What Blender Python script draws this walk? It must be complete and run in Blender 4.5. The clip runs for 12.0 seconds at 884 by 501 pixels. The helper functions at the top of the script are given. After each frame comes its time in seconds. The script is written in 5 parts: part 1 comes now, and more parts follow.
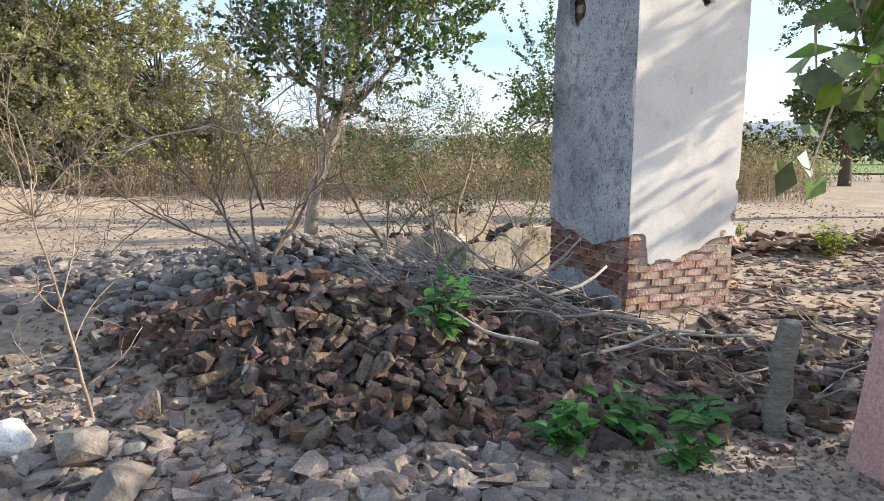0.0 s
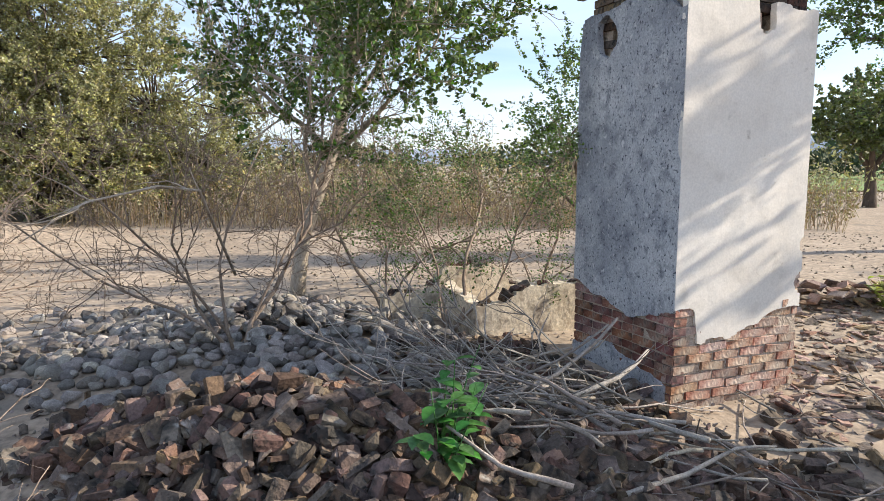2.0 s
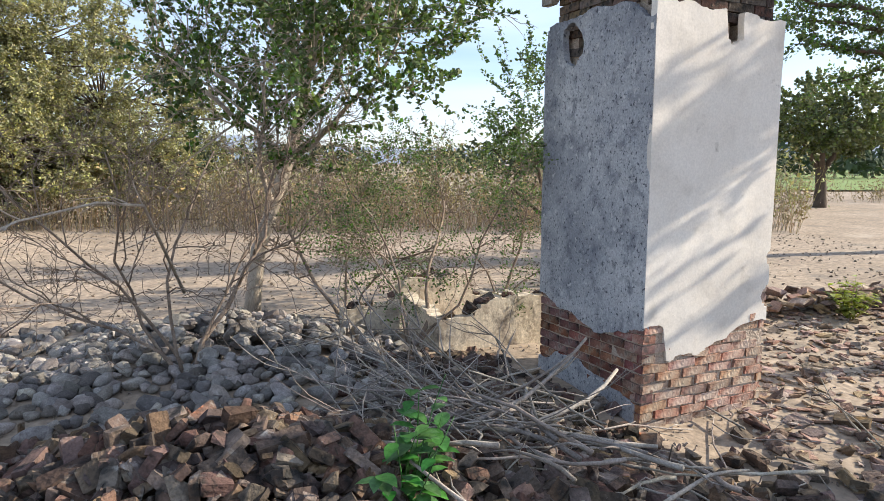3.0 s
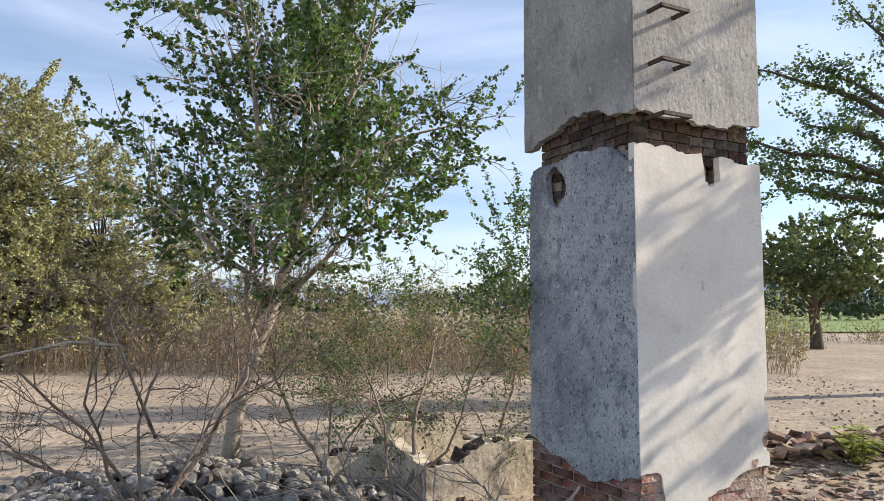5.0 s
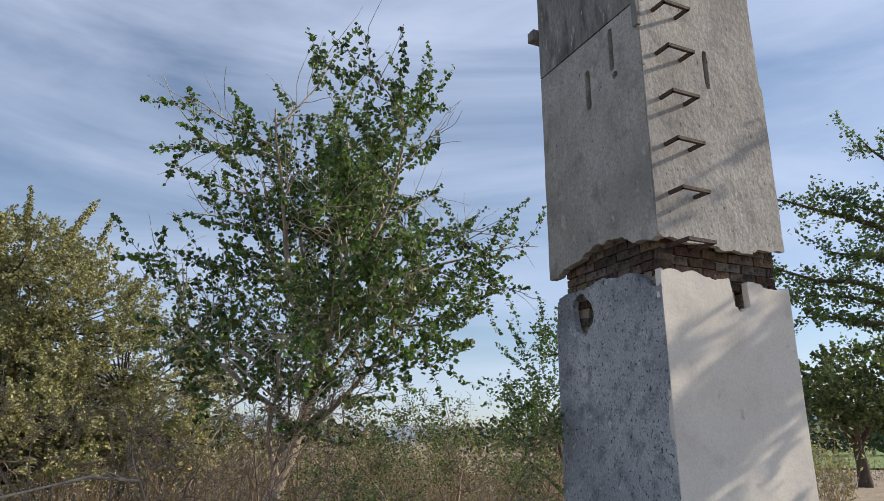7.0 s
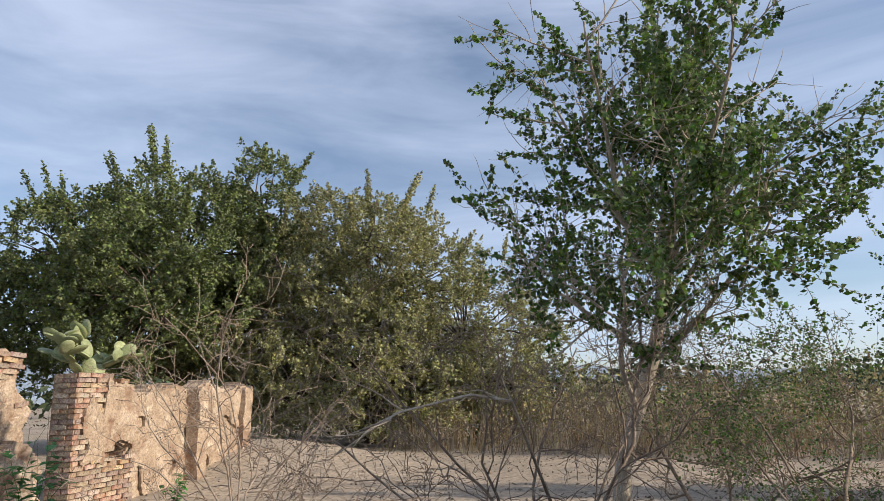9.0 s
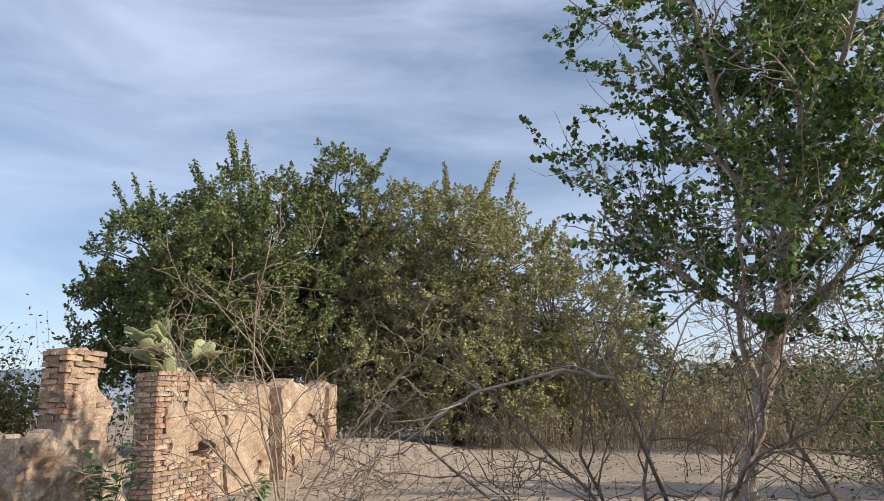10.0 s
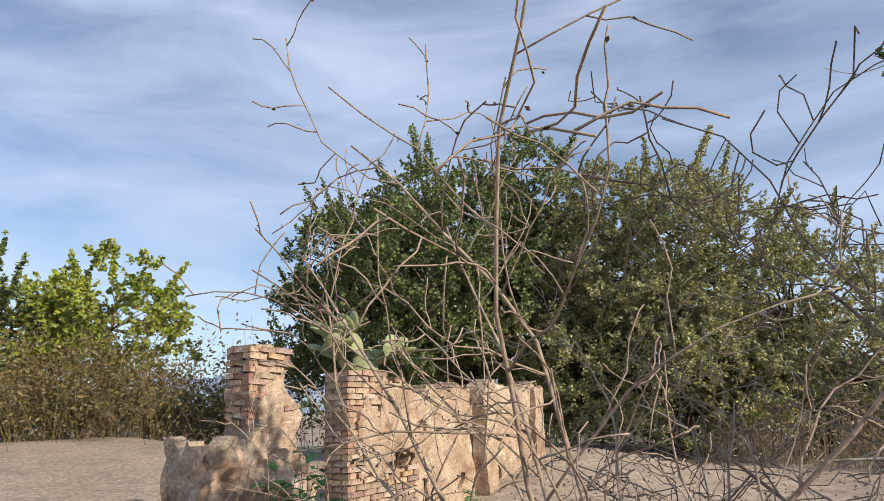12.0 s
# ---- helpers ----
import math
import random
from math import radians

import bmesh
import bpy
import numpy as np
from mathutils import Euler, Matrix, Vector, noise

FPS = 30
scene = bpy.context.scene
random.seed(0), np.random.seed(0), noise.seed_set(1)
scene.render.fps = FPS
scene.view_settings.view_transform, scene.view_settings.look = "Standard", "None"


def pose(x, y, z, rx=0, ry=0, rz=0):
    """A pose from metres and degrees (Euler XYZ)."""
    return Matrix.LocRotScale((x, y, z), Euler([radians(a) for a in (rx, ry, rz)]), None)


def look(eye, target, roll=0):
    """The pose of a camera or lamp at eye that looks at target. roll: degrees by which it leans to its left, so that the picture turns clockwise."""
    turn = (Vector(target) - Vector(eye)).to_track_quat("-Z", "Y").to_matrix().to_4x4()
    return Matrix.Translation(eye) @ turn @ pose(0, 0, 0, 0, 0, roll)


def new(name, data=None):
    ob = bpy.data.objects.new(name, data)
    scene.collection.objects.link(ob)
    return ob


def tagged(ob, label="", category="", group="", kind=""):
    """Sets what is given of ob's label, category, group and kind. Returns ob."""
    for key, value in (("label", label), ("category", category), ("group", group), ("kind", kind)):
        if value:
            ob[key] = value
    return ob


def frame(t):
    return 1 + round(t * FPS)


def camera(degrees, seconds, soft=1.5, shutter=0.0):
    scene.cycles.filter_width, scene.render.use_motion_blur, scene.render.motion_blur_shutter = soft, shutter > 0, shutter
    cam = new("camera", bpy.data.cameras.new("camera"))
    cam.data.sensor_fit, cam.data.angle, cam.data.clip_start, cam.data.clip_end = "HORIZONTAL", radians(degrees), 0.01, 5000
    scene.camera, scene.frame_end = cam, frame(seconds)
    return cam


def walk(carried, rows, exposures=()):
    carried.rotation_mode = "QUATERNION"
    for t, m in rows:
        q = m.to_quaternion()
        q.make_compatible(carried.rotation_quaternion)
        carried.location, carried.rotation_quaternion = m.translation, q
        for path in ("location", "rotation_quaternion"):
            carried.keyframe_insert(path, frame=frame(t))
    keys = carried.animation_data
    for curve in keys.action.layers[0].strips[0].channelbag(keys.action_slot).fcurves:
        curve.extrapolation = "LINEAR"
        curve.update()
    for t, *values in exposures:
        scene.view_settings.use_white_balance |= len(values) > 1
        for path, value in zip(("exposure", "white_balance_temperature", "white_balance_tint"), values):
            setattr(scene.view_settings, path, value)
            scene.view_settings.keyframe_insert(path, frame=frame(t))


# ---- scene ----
cam = camera(66.1, 12.0, soft=0.8)
METRES, EYE, TILT, LEAN, TURN = 4.3, 1.5, 0.0, 0.0, 0.0
ROWS = [
    (0.0, 0.0, 0.0, 0.0, 0.06, -8.3, -0.42),
    (0.5, -0.0161, 0.0663, 0.0053, 1.19, -7.81, -0.07),
    (1.0, -0.0163, 0.1295, 0.0225, 0.82, -7.76, 0.22),
    (1.5, 0.0069, 0.1882, 0.0512, 0.74, -7.89, 0.35),
    (2.0, 0.0046, 0.2273, 0.0663, 0.71, -7.16, -0.16),
    (2.5, -0.0015, 0.2564, 0.0882, -2.27, -7.39, -0.38),
    (4.5, 0.0208, 0.2889, 0.0851, -2.92, -3.31, -0.12),
    (5.0, 0.0194, 0.2904, 0.0822, -2.93, 4.66, -0.18),
    (5.5, 0.0195, 0.2941, 0.0804, -2.88, 5.04, 0.0),
    (6.0, 0.0187, 0.294, 0.0792, -2.86, 12.1, 0.23),
    (6.5, 0.0144, 0.2907, 0.0809, -3.3, 15.8, 0.01),
    (8.5, -0.0299, 0.3126, 0.0431, 19.02, 13.81, 0.64),
    (9.0, -0.055, 0.3536, 0.0383, 25.27, 11.97, 1.29),
    (9.5, -0.0767, 0.4192, 0.024, 29.67, 12.28, 2.45),
    (10.0, -0.1161, 0.4902, 0.0143, 32.71, 12.27, 2.36),
    (10.5, -0.1837, 0.5518, 0.0237, 34.23, 11.8, 1.83),
    (11.0, -0.2463, 0.6116, 0.0095, 36.69, 12.43, 2.21),
    (11.5, -0.3175, 0.687, 0.0144, 41.67, 12.53, 2.4),
    (12.0, -0.4131, 0.7348, 0.0189, 48.28, 13.18, 2.1),
]
walk(cam, [(t, pose(0, 0, EYE, TILT, LEAN, TURN) @ pose(METRES * x, METRES * y, METRES * z, 90 + pitch, roll, yaw)) for t, x, y, z, yaw, pitch, roll in ROWS],
     [(0.0, 0.94), (2.5, 0.86), (4.5, 0.74), (5.5, 0.42), (6.5, 0.14), (8.5, 0.2), (12.0, 0.28)])

# light
SUN_AZ, SUN_EL = radians(12), radians(27)          # azimuth counter-clockwise from +x
world = bpy.data.worlds.new("sky")
scene.world = world
world.use_nodes = True
wn, wl = world.node_tree.nodes, world.node_tree.links
wn.clear()
sky = wn.new("ShaderNodeTexSky")
sky.sky_type = "NISHITA"
sky.sun_disc = False
sky.sun_elevation = SUN_EL
sky.sun_rotation = radians(90) - SUN_AZ
sky.dust_density = 0.5
sky.ozone_density = 3.0
wtc = wn.new("ShaderNodeTexCoord")
wmap = wn.new("ShaderNodeMapping")
wmap.inputs["Rotation"].default_value = (0.0, radians(14), radians(38))
wmap.inputs["Scale"].default_value = (0.9, 2.2, 7.0)
wn1 = wn.new("ShaderNodeTexNoise")
wn1.inputs["Scale"].default_value = 1.5
wn1.inputs["Detail"].default_value = 7
wn1.inputs["Roughness"].default_value = 0.55
wn1.inputs["Distortion"].default_value = 0.5
wramp = wn.new("ShaderNodeValToRGB")
wramp.color_ramp.elements[0].position, wramp.color_ramp.elements[0].color = 0.30, (0.14, 0.14, 0.14, 1)
wramp.color_ramp.elements[1].position, wramp.color_ramp.elements[1].color = 0.72, (0.66, 0.66, 0.66, 1)
wmix = wn.new("ShaderNodeMix")
wmix.data_type = "RGBA"
wmix.inputs["B"].default_value = (6.2, 7.0, 8.9, 1)
wbg = wn.new("ShaderNodeBackground")
wbg.inputs["Strength"].default_value = 0.108
wout = wn.new("ShaderNodeOutputWorld")
wl.new(wtc.outputs["Generated"], wmap.inputs["Vector"])
wl.new(wmap.outputs["Vector"], wn1.inputs["Vector"])
wl.new(wn1.outputs["Fac"], wramp.inputs["Fac"])
wl.new(wramp.outputs["Color"], wmix.inputs["Factor"])
wl.new(sky.outputs["Color"], wmix.inputs["A"])
wl.new(wmix.outputs["Result"], wbg.inputs["Color"])
wl.new(wbg.outputs["Background"], wout.inputs["Surface"])

sun_data = bpy.data.lights.new("sun", "SUN")
sun_data.energy, sun_data.angle, sun_data.color = 5.0, radians(0.5), (1.0, 0.89, 0.74)
sun = new("sun", sun_data)
SUN_DIR = Vector((math.cos(SUN_EL) * math.cos(SUN_AZ), math.cos(SUN_EL) * math.sin(SUN_AZ), math.sin(SUN_EL)))
sun.matrix_world = look(SUN_DIR * 60, (0, 0, 0))


# materials
def mat(name, stops, scale=6.0, fine=60.0, rough=0.9, bump=0.3, bump_scale=None, spots=None, vary=0.0, stretch=(1, 1, 1), translucent=0.0, space="Object", grit=0.25):
    """stops: two to four colours along a noise; spots: (colour, scale, threshold, softness) of stains; vary: brightness change piece by piece."""
    m = bpy.data.materials.new(name)
    m.use_nodes = True
    n, l = m.node_tree.nodes, m.node_tree.links
    bsdf = n["Principled BSDF"]
    bsdf.inputs["Roughness"].default_value = rough
    if "Specular IOR Level" in bsdf.inputs:
        bsdf.inputs["Specular IOR Level"].default_value = 0.25
    tc = n.new("ShaderNodeTexCoord")
    mp = n.new("ShaderNodeMapping")
    mp.inputs["Scale"].default_value = stretch
    l.new(tc.outputs[space], mp.inputs["Vector"])
    big = n.new("ShaderNodeTexNoise")
    big.inputs["Scale"].default_value, big.inputs["Detail"].default_value, big.inputs["Roughness"].default_value = scale, 6, 0.65
    l.new(mp.outputs["Vector"], big.inputs["Vector"])
    ramp = n.new("ShaderNodeValToRGB")
    cr = ramp.color_ramp
    k = len(stops)
    while len(cr.elements) < k:
        cr.elements.new(0.5)
    for i, c in enumerate(stops):
        cr.elements[i].position = 0.3 + 0.4 * i / max(1, k - 1)
        cr.elements[i].color = (*c, 1)
    l.new(big.outputs["Fac"], ramp.inputs["Fac"])
    col = ramp.outputs["Color"]
    tiny = n.new("ShaderNodeTexNoise")
    tiny.inputs["Scale"].default_value, tiny.inputs["Detail"].default_value = fine, 4
    l.new(mp.outputs["Vector"], tiny.inputs["Vector"])
    grain = n.new("ShaderNodeMapRange")
    grain.inputs["From Min"].default_value, grain.inputs["From Max"].default_value = 0.3, 0.7
    grain.inputs["To Min"].default_value, grain.inputs["To Max"].default_value = 1 - grit, 1 + grit * 0.85
    l.new(tiny.outputs["Fac"], grain.inputs["Value"])
    mul = n.new("ShaderNodeMix")
    mul.data_type, mul.blend_type = "RGBA", "MULTIPLY"
    mul.inputs["Factor"].default_value = 1.0
    l.new(col, mul.inputs["A"])
    l.new(grain.outputs["Result"], mul.inputs["B"])
    col = mul.outputs["Result"]
    for colour, sc, at, soft in spots or ():
        sp = n.new("ShaderNodeTexNoise")
        sp.inputs["Scale"].default_value, sp.inputs["Detail"].default_value, sp.inputs["Roughness"].default_value = sc, 5, 0.6
        l.new(mp.outputs["Vector"], sp.inputs["Vector"])
        mr = n.new("ShaderNodeMapRange")
        mr.inputs["From Min"].default_value, mr.inputs["From Max"].default_value = at, at + soft
        l.new(sp.outputs["Fac"], mr.inputs["Value"])
        mx = n.new("ShaderNodeMix")
        mx.data_type = "RGBA"
        mx.inputs["B"].default_value = (*colour, 1)
        l.new(mr.outputs["Result"], mx.inputs["Factor"])
        l.new(col, mx.inputs["A"])
        col = mx.outputs["Result"]
    if vary:
        info = n.new("ShaderNodeObjectInfo")
        geo = n.new("ShaderNodeNewGeometry")
        add = n.new("ShaderNodeMath")
        add.operation = "ADD"
        l.new(info.outputs["Random"], add.inputs[0])
        l.new(geo.outputs["Random Per Island"], add.inputs[1])
        fr = n.new("ShaderNodeMath")
        fr.operation = "FRACT"
        l.new(add.outputs[0], fr.inputs[0])
        hsv = n.new("ShaderNodeHueSaturation")
        for out_name, low, high, mult in (("Value", 1 - vary, 1 + vary, 1.0), ("Hue", 0.5 - 0.03 * min(vary * 2, 1), 0.5 + 0.03 * min(vary * 2, 1), 7.0), ("Saturation", 1 - 0.8 * vary, 1 + 0.5 * vary, 13.0)):
            sc = n.new("ShaderNodeMath")
            sc.operation = "MULTIPLY"
            sc.inputs[1].default_value = mult
            l.new(fr.outputs[0], sc.inputs[0])
            f2 = n.new("ShaderNodeMath")
            f2.operation = "FRACT"
            l.new(sc.outputs[0], f2.inputs[0])
            r = n.new("ShaderNodeMapRange")
            r.inputs["To Min"].default_value, r.inputs["To Max"].default_value = low, high
            l.new(f2.outputs[0], r.inputs["Value"])
            l.new(r.outputs["Result"], hsv.inputs[out_name])
        l.new(col, hsv.inputs["Color"])
        col = hsv.outputs["Color"]
    l.new(col, bsdf.inputs["Base Color"])
    if bump:
        bp = n.new("ShaderNodeBump")
        bp.inputs["Strength"].default_value = bump
        bp.inputs["Distance"].default_value = 0.02
        tn = n.new("ShaderNodeTexNoise")
        tn.inputs["Scale"].default_value, tn.inputs["Detail"].default_value = bump_scale or fine * 0.6, 6
        l.new(mp.outputs["Vector"], tn.inputs["Vector"])
        l.new(tn.outputs["Fac"], bp.inputs["Height"])
        l.new(bp.outputs["Normal"], bsdf.inputs["Normal"])
    if translucent:
        tr = n.new("ShaderNodeBsdfTranslucent")
        ms = n.new("ShaderNodeMixShader")
        ms.inputs["Fac"].default_value = translucent
        l.new(col, tr.inputs["Color"])
        l.new(bsdf.outputs["BSDF"], ms.inputs[1])
        l.new(tr.outputs["BSDF"], ms.inputs[2])
        l.new(ms.outputs["Shader"], n["Material Output"].inputs["Surface"])
    return m


M_EARTH = mat("dry_earth", [(0.265, 0.21, 0.155), (0.335, 0.268, 0.20), (0.40, 0.325, 0.248)], 0.35, 14, 0.97, 0.6, 18, spots=[((0.215, 0.182, 0.145), 1.6, 0.53, 0.16), ((0.165, 0.130, 0.095), 7.0, 0.60, 0.1), ((0.46, 0.385, 0.30), 0.8, 0.60, 0.15), ((0.12, 0.098, 0.075), 26.0, 0.66, 0.05)], grit=0.4)
M_CLOD = mat("earth_clod", [(0.20, 0.165, 0.125), (0.27, 0.22, 0.165)], 4, 40, 0.97, 0.3, vary=0.3)
# tower brick for the shaded face, its shade put into the dark base colour
M_BRICK_SHADE = mat("shaded_old_brick", [(0.13, 0.060, 0.050), (0.22, 0.098, 0.075), (0.29, 0.145, 0.105)], 7, 90, 0.92, 0.6, 50, spots=[((0.40, 0.34, 0.28), 6, 0.58, 0.14), ((0.08, 0.055, 0.05), 13, 0.58, 0.1)], vary=0.35)
M_RUBBLE = mat("weathered_brick_rubble", [(0.072, 0.054, 0.043), (0.128, 0.088, 0.066), (0.185, 0.128, 0.094)], 9, 80, 0.95, 1.0, 30, spots=[((0.31, 0.285, 0.25), 8, 0.60, 0.12), ((0.034, 0.030, 0.026), 10, 0.52, 0.12), ((0.27, 0.145, 0.08), 3.1, 0.66, 0.06)], vary=0.5)
# tower brick for the sunlit face: pale plaster residue, plus sunlight in the base
M_BRICK_SUN = mat("sunlit_brick", [(0.26, 0.13, 0.09), (0.36, 0.20, 0.135), (0.44, 0.28, 0.19)], 5, 80, 0.93, 0.7, 40, spots=[((0.52, 0.42, 0.33), 3.4, 0.50, 0.16), ((0.20, 0.12, 0.09), 15, 0.58, 0.1)], vary=0.3)
M_LITTER = mat("dusty_tile_shards", [(0.17, 0.115, 0.085), (0.27, 0.185, 0.135), (0.36, 0.265, 0.20)], 6, 80, 0.94, 0.6, 45, spots=[((0.42, 0.35, 0.28), 5, 0.57, 0.14), ((0.10, 0.075, 0.06), 9, 0.57, 0.1)], vary=0.45)
M_RUINBRICK = mat("orange_ruin_brick", [(0.22, 0.125, 0.085), (0.33, 0.205, 0.14), (0.42, 0.29, 0.20)], 8, 80, 0.94, 0.8, 40, spots=[((0.48, 0.38, 0.275), 4, 0.52, 0.16), ((0.12, 0.08, 0.06), 10, 0.58, 0.1)], vary=0.35)
M_MORTAR = mat("old_mortar", [(0.36, 0.29, 0.23), (0.48, 0.40, 0.32), (0.40, 0.29, 0.22)], 9, 120, 0.96, 0.9, 50)
M_COBBLE = mat("river_cobble", [(0.140, 0.124, 0.110), (0.225, 0.204, 0.182), (0.33, 0.305, 0.272)], 11, 120, 0.85, 0.4, 50, spots=[((0.11, 0.085, 0.068), 14, 0.60, 0.1)], vary=0.55)
M_STONE = mat("rough_stone", [(0.165, 0.137, 0.114), (0.240, 0.199, 0.168), (0.302, 0.260, 0.220)], 9, 90, 0.93, 0.6, 40, spots=[((0.34, 0.2, 0.13), 6, 0.58, 0.12)], vary=0.4)
M_WHITESTONE = mat("pale_stone", [(0.62, 0.62, 0.58), (0.74, 0.73, 0.68)], 9, 80, 0.85, 0.3, 40)
# tower plaster for the sunlit face: sun brightness put into the cream
M_PLASTER_SUN = mat("sunlit_plaster", [(0.650, 0.603, 0.534), (0.742, 0.696, 0.626), (0.789, 0.748, 0.679)], 1.6, 70, 0.93, 0.12, 18, spots=[((0.49, 0.45, 0.39), 3.0, 0.58, 0.2), ((0.36, 0.33, 0.29), 34, 0.74, 0.04), ((0.44, 0.40, 0.34), 9, 0.66, 0.1)], grit=0.08)
# same plaster for the shaded face: mildew stains, plus blue-grey shade in the base
M_PLASTER_SHADE = mat("shaded_mildewed_plaster", [(0.29, 0.305, 0.33), (0.43, 0.445, 0.46), (0.58, 0.59, 0.59)], 1.5, 80, 0.93, 0.45, 40, spots=[((0.16, 0.176, 0.206), 1.0, 0.45, 0.24), ((0.15, 0.164, 0.19), 12, 0.50, 0.20), ((0.58, 0.585, 0.58), 24, 0.58, 0.12), ((0.085, 0.092, 0.11), 46, 0.57, 0.09)], stretch=(1.0, 1.0, 0.85), grit=0.25)
M_CONCRETE = mat("board_concrete", [(0.31, 0.29, 0.265), (0.39, 0.37, 0.34), (0.47, 0.448, 0.414)], 1.8, 60, 0.93, 0.3, 26, spots=[((0.22, 0.207, 0.192), 1.1, 0.47, 0.3), ((0.19, 0.18, 0.167), 6, 0.53, 0.22), ((0.50, 0.48, 0.445), 12, 0.60, 0.14), ((0.12, 0.114, 0.107), 30, 0.62, 0.08)], stretch=(1, 1, 0.75), grit=0.25)
M_STAINED = mat("stained_concrete", [(0.13, 0.125, 0.118), (0.23, 0.22, 0.205), (0.36, 0.345, 0.325)], 2.4, 55, 0.94, 0.45, 30, spots=[((0.085, 0.08, 0.076), 4, 0.52, 0.16), ((0.46, 0.445, 0.41), 11, 0.62, 0.08)], stretch=(1.6, 1.6, 0.4))
M_IRON = mat("rusted_iron", [(0.05, 0.04, 0.035), (0.11, 0.075, 0.055)], 20, 120, 0.75, 0.3, 80)
M_RUINPLASTER = mat("sunbaked_plaster", [(0.25, 0.175, 0.12), (0.37, 0.275, 0.195), (0.47, 0.375, 0.28)], 1.8, 40, 0.95, 0.8, 14, spots=[((0.24, 0.145, 0.095), 2.6, 0.53, 0.12), ((0.58, 0.48, 0.36), 4, 0.60, 0.1), ((0.15, 0.105, 0.08), 8, 0.62, 0.08)], grit=0.35)
M_TANK = mat("tank_plaster", [(0.52, 0.44, 0.33), (0.62, 0.54, 0.42), (0.66, 0.59, 0.47)], 3.0, 50, 0.95, 0.4, 24, spots=[((0.20, 0.17, 0.14), 4, 0.52, 0.14), ((0.40, 0.33, 0.25), 9, 0.55, 0.1)])
M_PINK = mat("pink_limewash", [(0.50, 0.30, 0.27), (0.60, 0.38, 0.34)], 5, 60, 0.92, 0.4, 30, spots=[((0.22, 0.19, 0.18), 6, 0.62, 0.1)])
M_POST = mat("weathered_post", [(0.11, 0.105, 0.085), (0.19, 0.18, 0.15), (0.27, 0.25, 0.21)], 14, 90, 0.93, 0.6, 40, spots=[((0.30, 0.17, 0.10), 5, 0.62, 0.06)], stretch=(1, 1, 2.5))
M_BARK = mat("pale_bark", [(0.250, 0.206, 0.156), (0.388, 0.331, 0.263), (0.475, 0.419, 0.344)], 10, 90, 0.93, 0.6, 50, stretch=(1, 1, 0.35))
M_DARKBARK = mat("dark_bark", [(0.07, 0.055, 0.042), (0.14, 0.108, 0.082)], 12, 90, 0.95, 0.7, 40, stretch=(1, 1, 0.35))
M_DARKTWIG = mat("dark_twig", [(0.132, 0.101, 0.078), (0.232, 0.178, 0.136), (0.341, 0.271, 0.209)], 8, 90, 0.93, 0.3, 60)
M_TWIG = mat("bare_twig", [(0.196, 0.144, 0.103), (0.310, 0.236, 0.178), (0.391, 0.316, 0.247)], 8, 90, 0.93, 0.3, 60)
M_DEADWOOD = mat("dead_wood", [(0.195, 0.169, 0.139), (0.285, 0.251, 0.214), (0.352, 0.323, 0.281)], 7, 90, 0.93, 0.5, 60, vary=0.35)
M_LEAF = mat("green_leaf", [(0.068, 0.122, 0.030), (0.112, 0.182, 0.048), (0.165, 0.235, 0.070)], 0.9, 40, 0.45, 0, vary=0.5, translucent=0.35)
M_DARKLEAF = mat("deep_green_leaf", [(0.110, 0.142, 0.050), (0.160, 0.195, 0.068), (0.220, 0.255, 0.095)], 0.5, 30, 0.55, 0, vary=0.5, translucent=0.25)
M_OLIVE = mat("olive_leaf", [(0.215, 0.218, 0.092), (0.305, 0.300, 0.128), (0.400, 0.385, 0.178)], 0.5, 30, 0.6, 0, vary=0.5, translucent=0.25)
M_YELLOWLEAF = mat("yellow_green_leaf", [(0.224, 0.266, 0.042), (0.308, 0.350, 0.063), (0.378, 0.406, 0.084)], 0.6, 30, 0.65, 0, vary=0.3, translucent=0.35)
M_WEED = mat("weed_leaf", [(0.05, 0.15, 0.035), (0.08, 0.22, 0.055), (0.11, 0.27, 0.075)], 5, 40, 0.5, 0.1, vary=0.25, translucent=0.35)
M_CACTUS = mat("cactus_pad", [(0.20, 0.235, 0.11), (0.28, 0.31, 0.15), (0.38, 0.38, 0.22)], 7, 60, 0.6, 0.2, 40, vary=0.15)
M_STRAW = mat("dry_straw", [(0.30, 0.225, 0.14), (0.42, 0.325, 0.20), (0.52, 0.42, 0.275)], 0.8, 30, 0.9, 0, vary=0.45, translucent=0.1)
M_BROWNBRUSH = mat("brown_brush", [(0.21, 0.165, 0.085), (0.31, 0.245, 0.125), (0.38, 0.31, 0.155)], 0.8, 30, 0.9, 0, vary=0.4, translucent=0.15)
M_YARDBRUSH = mat("olive_brown_brush", [(0.12, 0.095, 0.042), (0.17, 0.135, 0.058), (0.21, 0.175, 0.075)], 0.8, 30, 0.9, 0, vary=0.3, translucent=0.2)
M_FIELD = mat("green_field", [(0.14, 0.21, 0.06), (0.19, 0.26, 0.08)], 0.2, 3, 0.95, 0)
# distance haze is put into the hills' blue-grey base colour
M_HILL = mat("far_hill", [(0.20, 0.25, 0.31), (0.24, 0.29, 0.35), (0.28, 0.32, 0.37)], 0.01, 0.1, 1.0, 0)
M_FARTREE = mat("far_woods", [(0.055, 0.075, 0.04), (0.085, 0.11, 0.055)], 0.3, 3, 0.9, 0, vary=0.25)


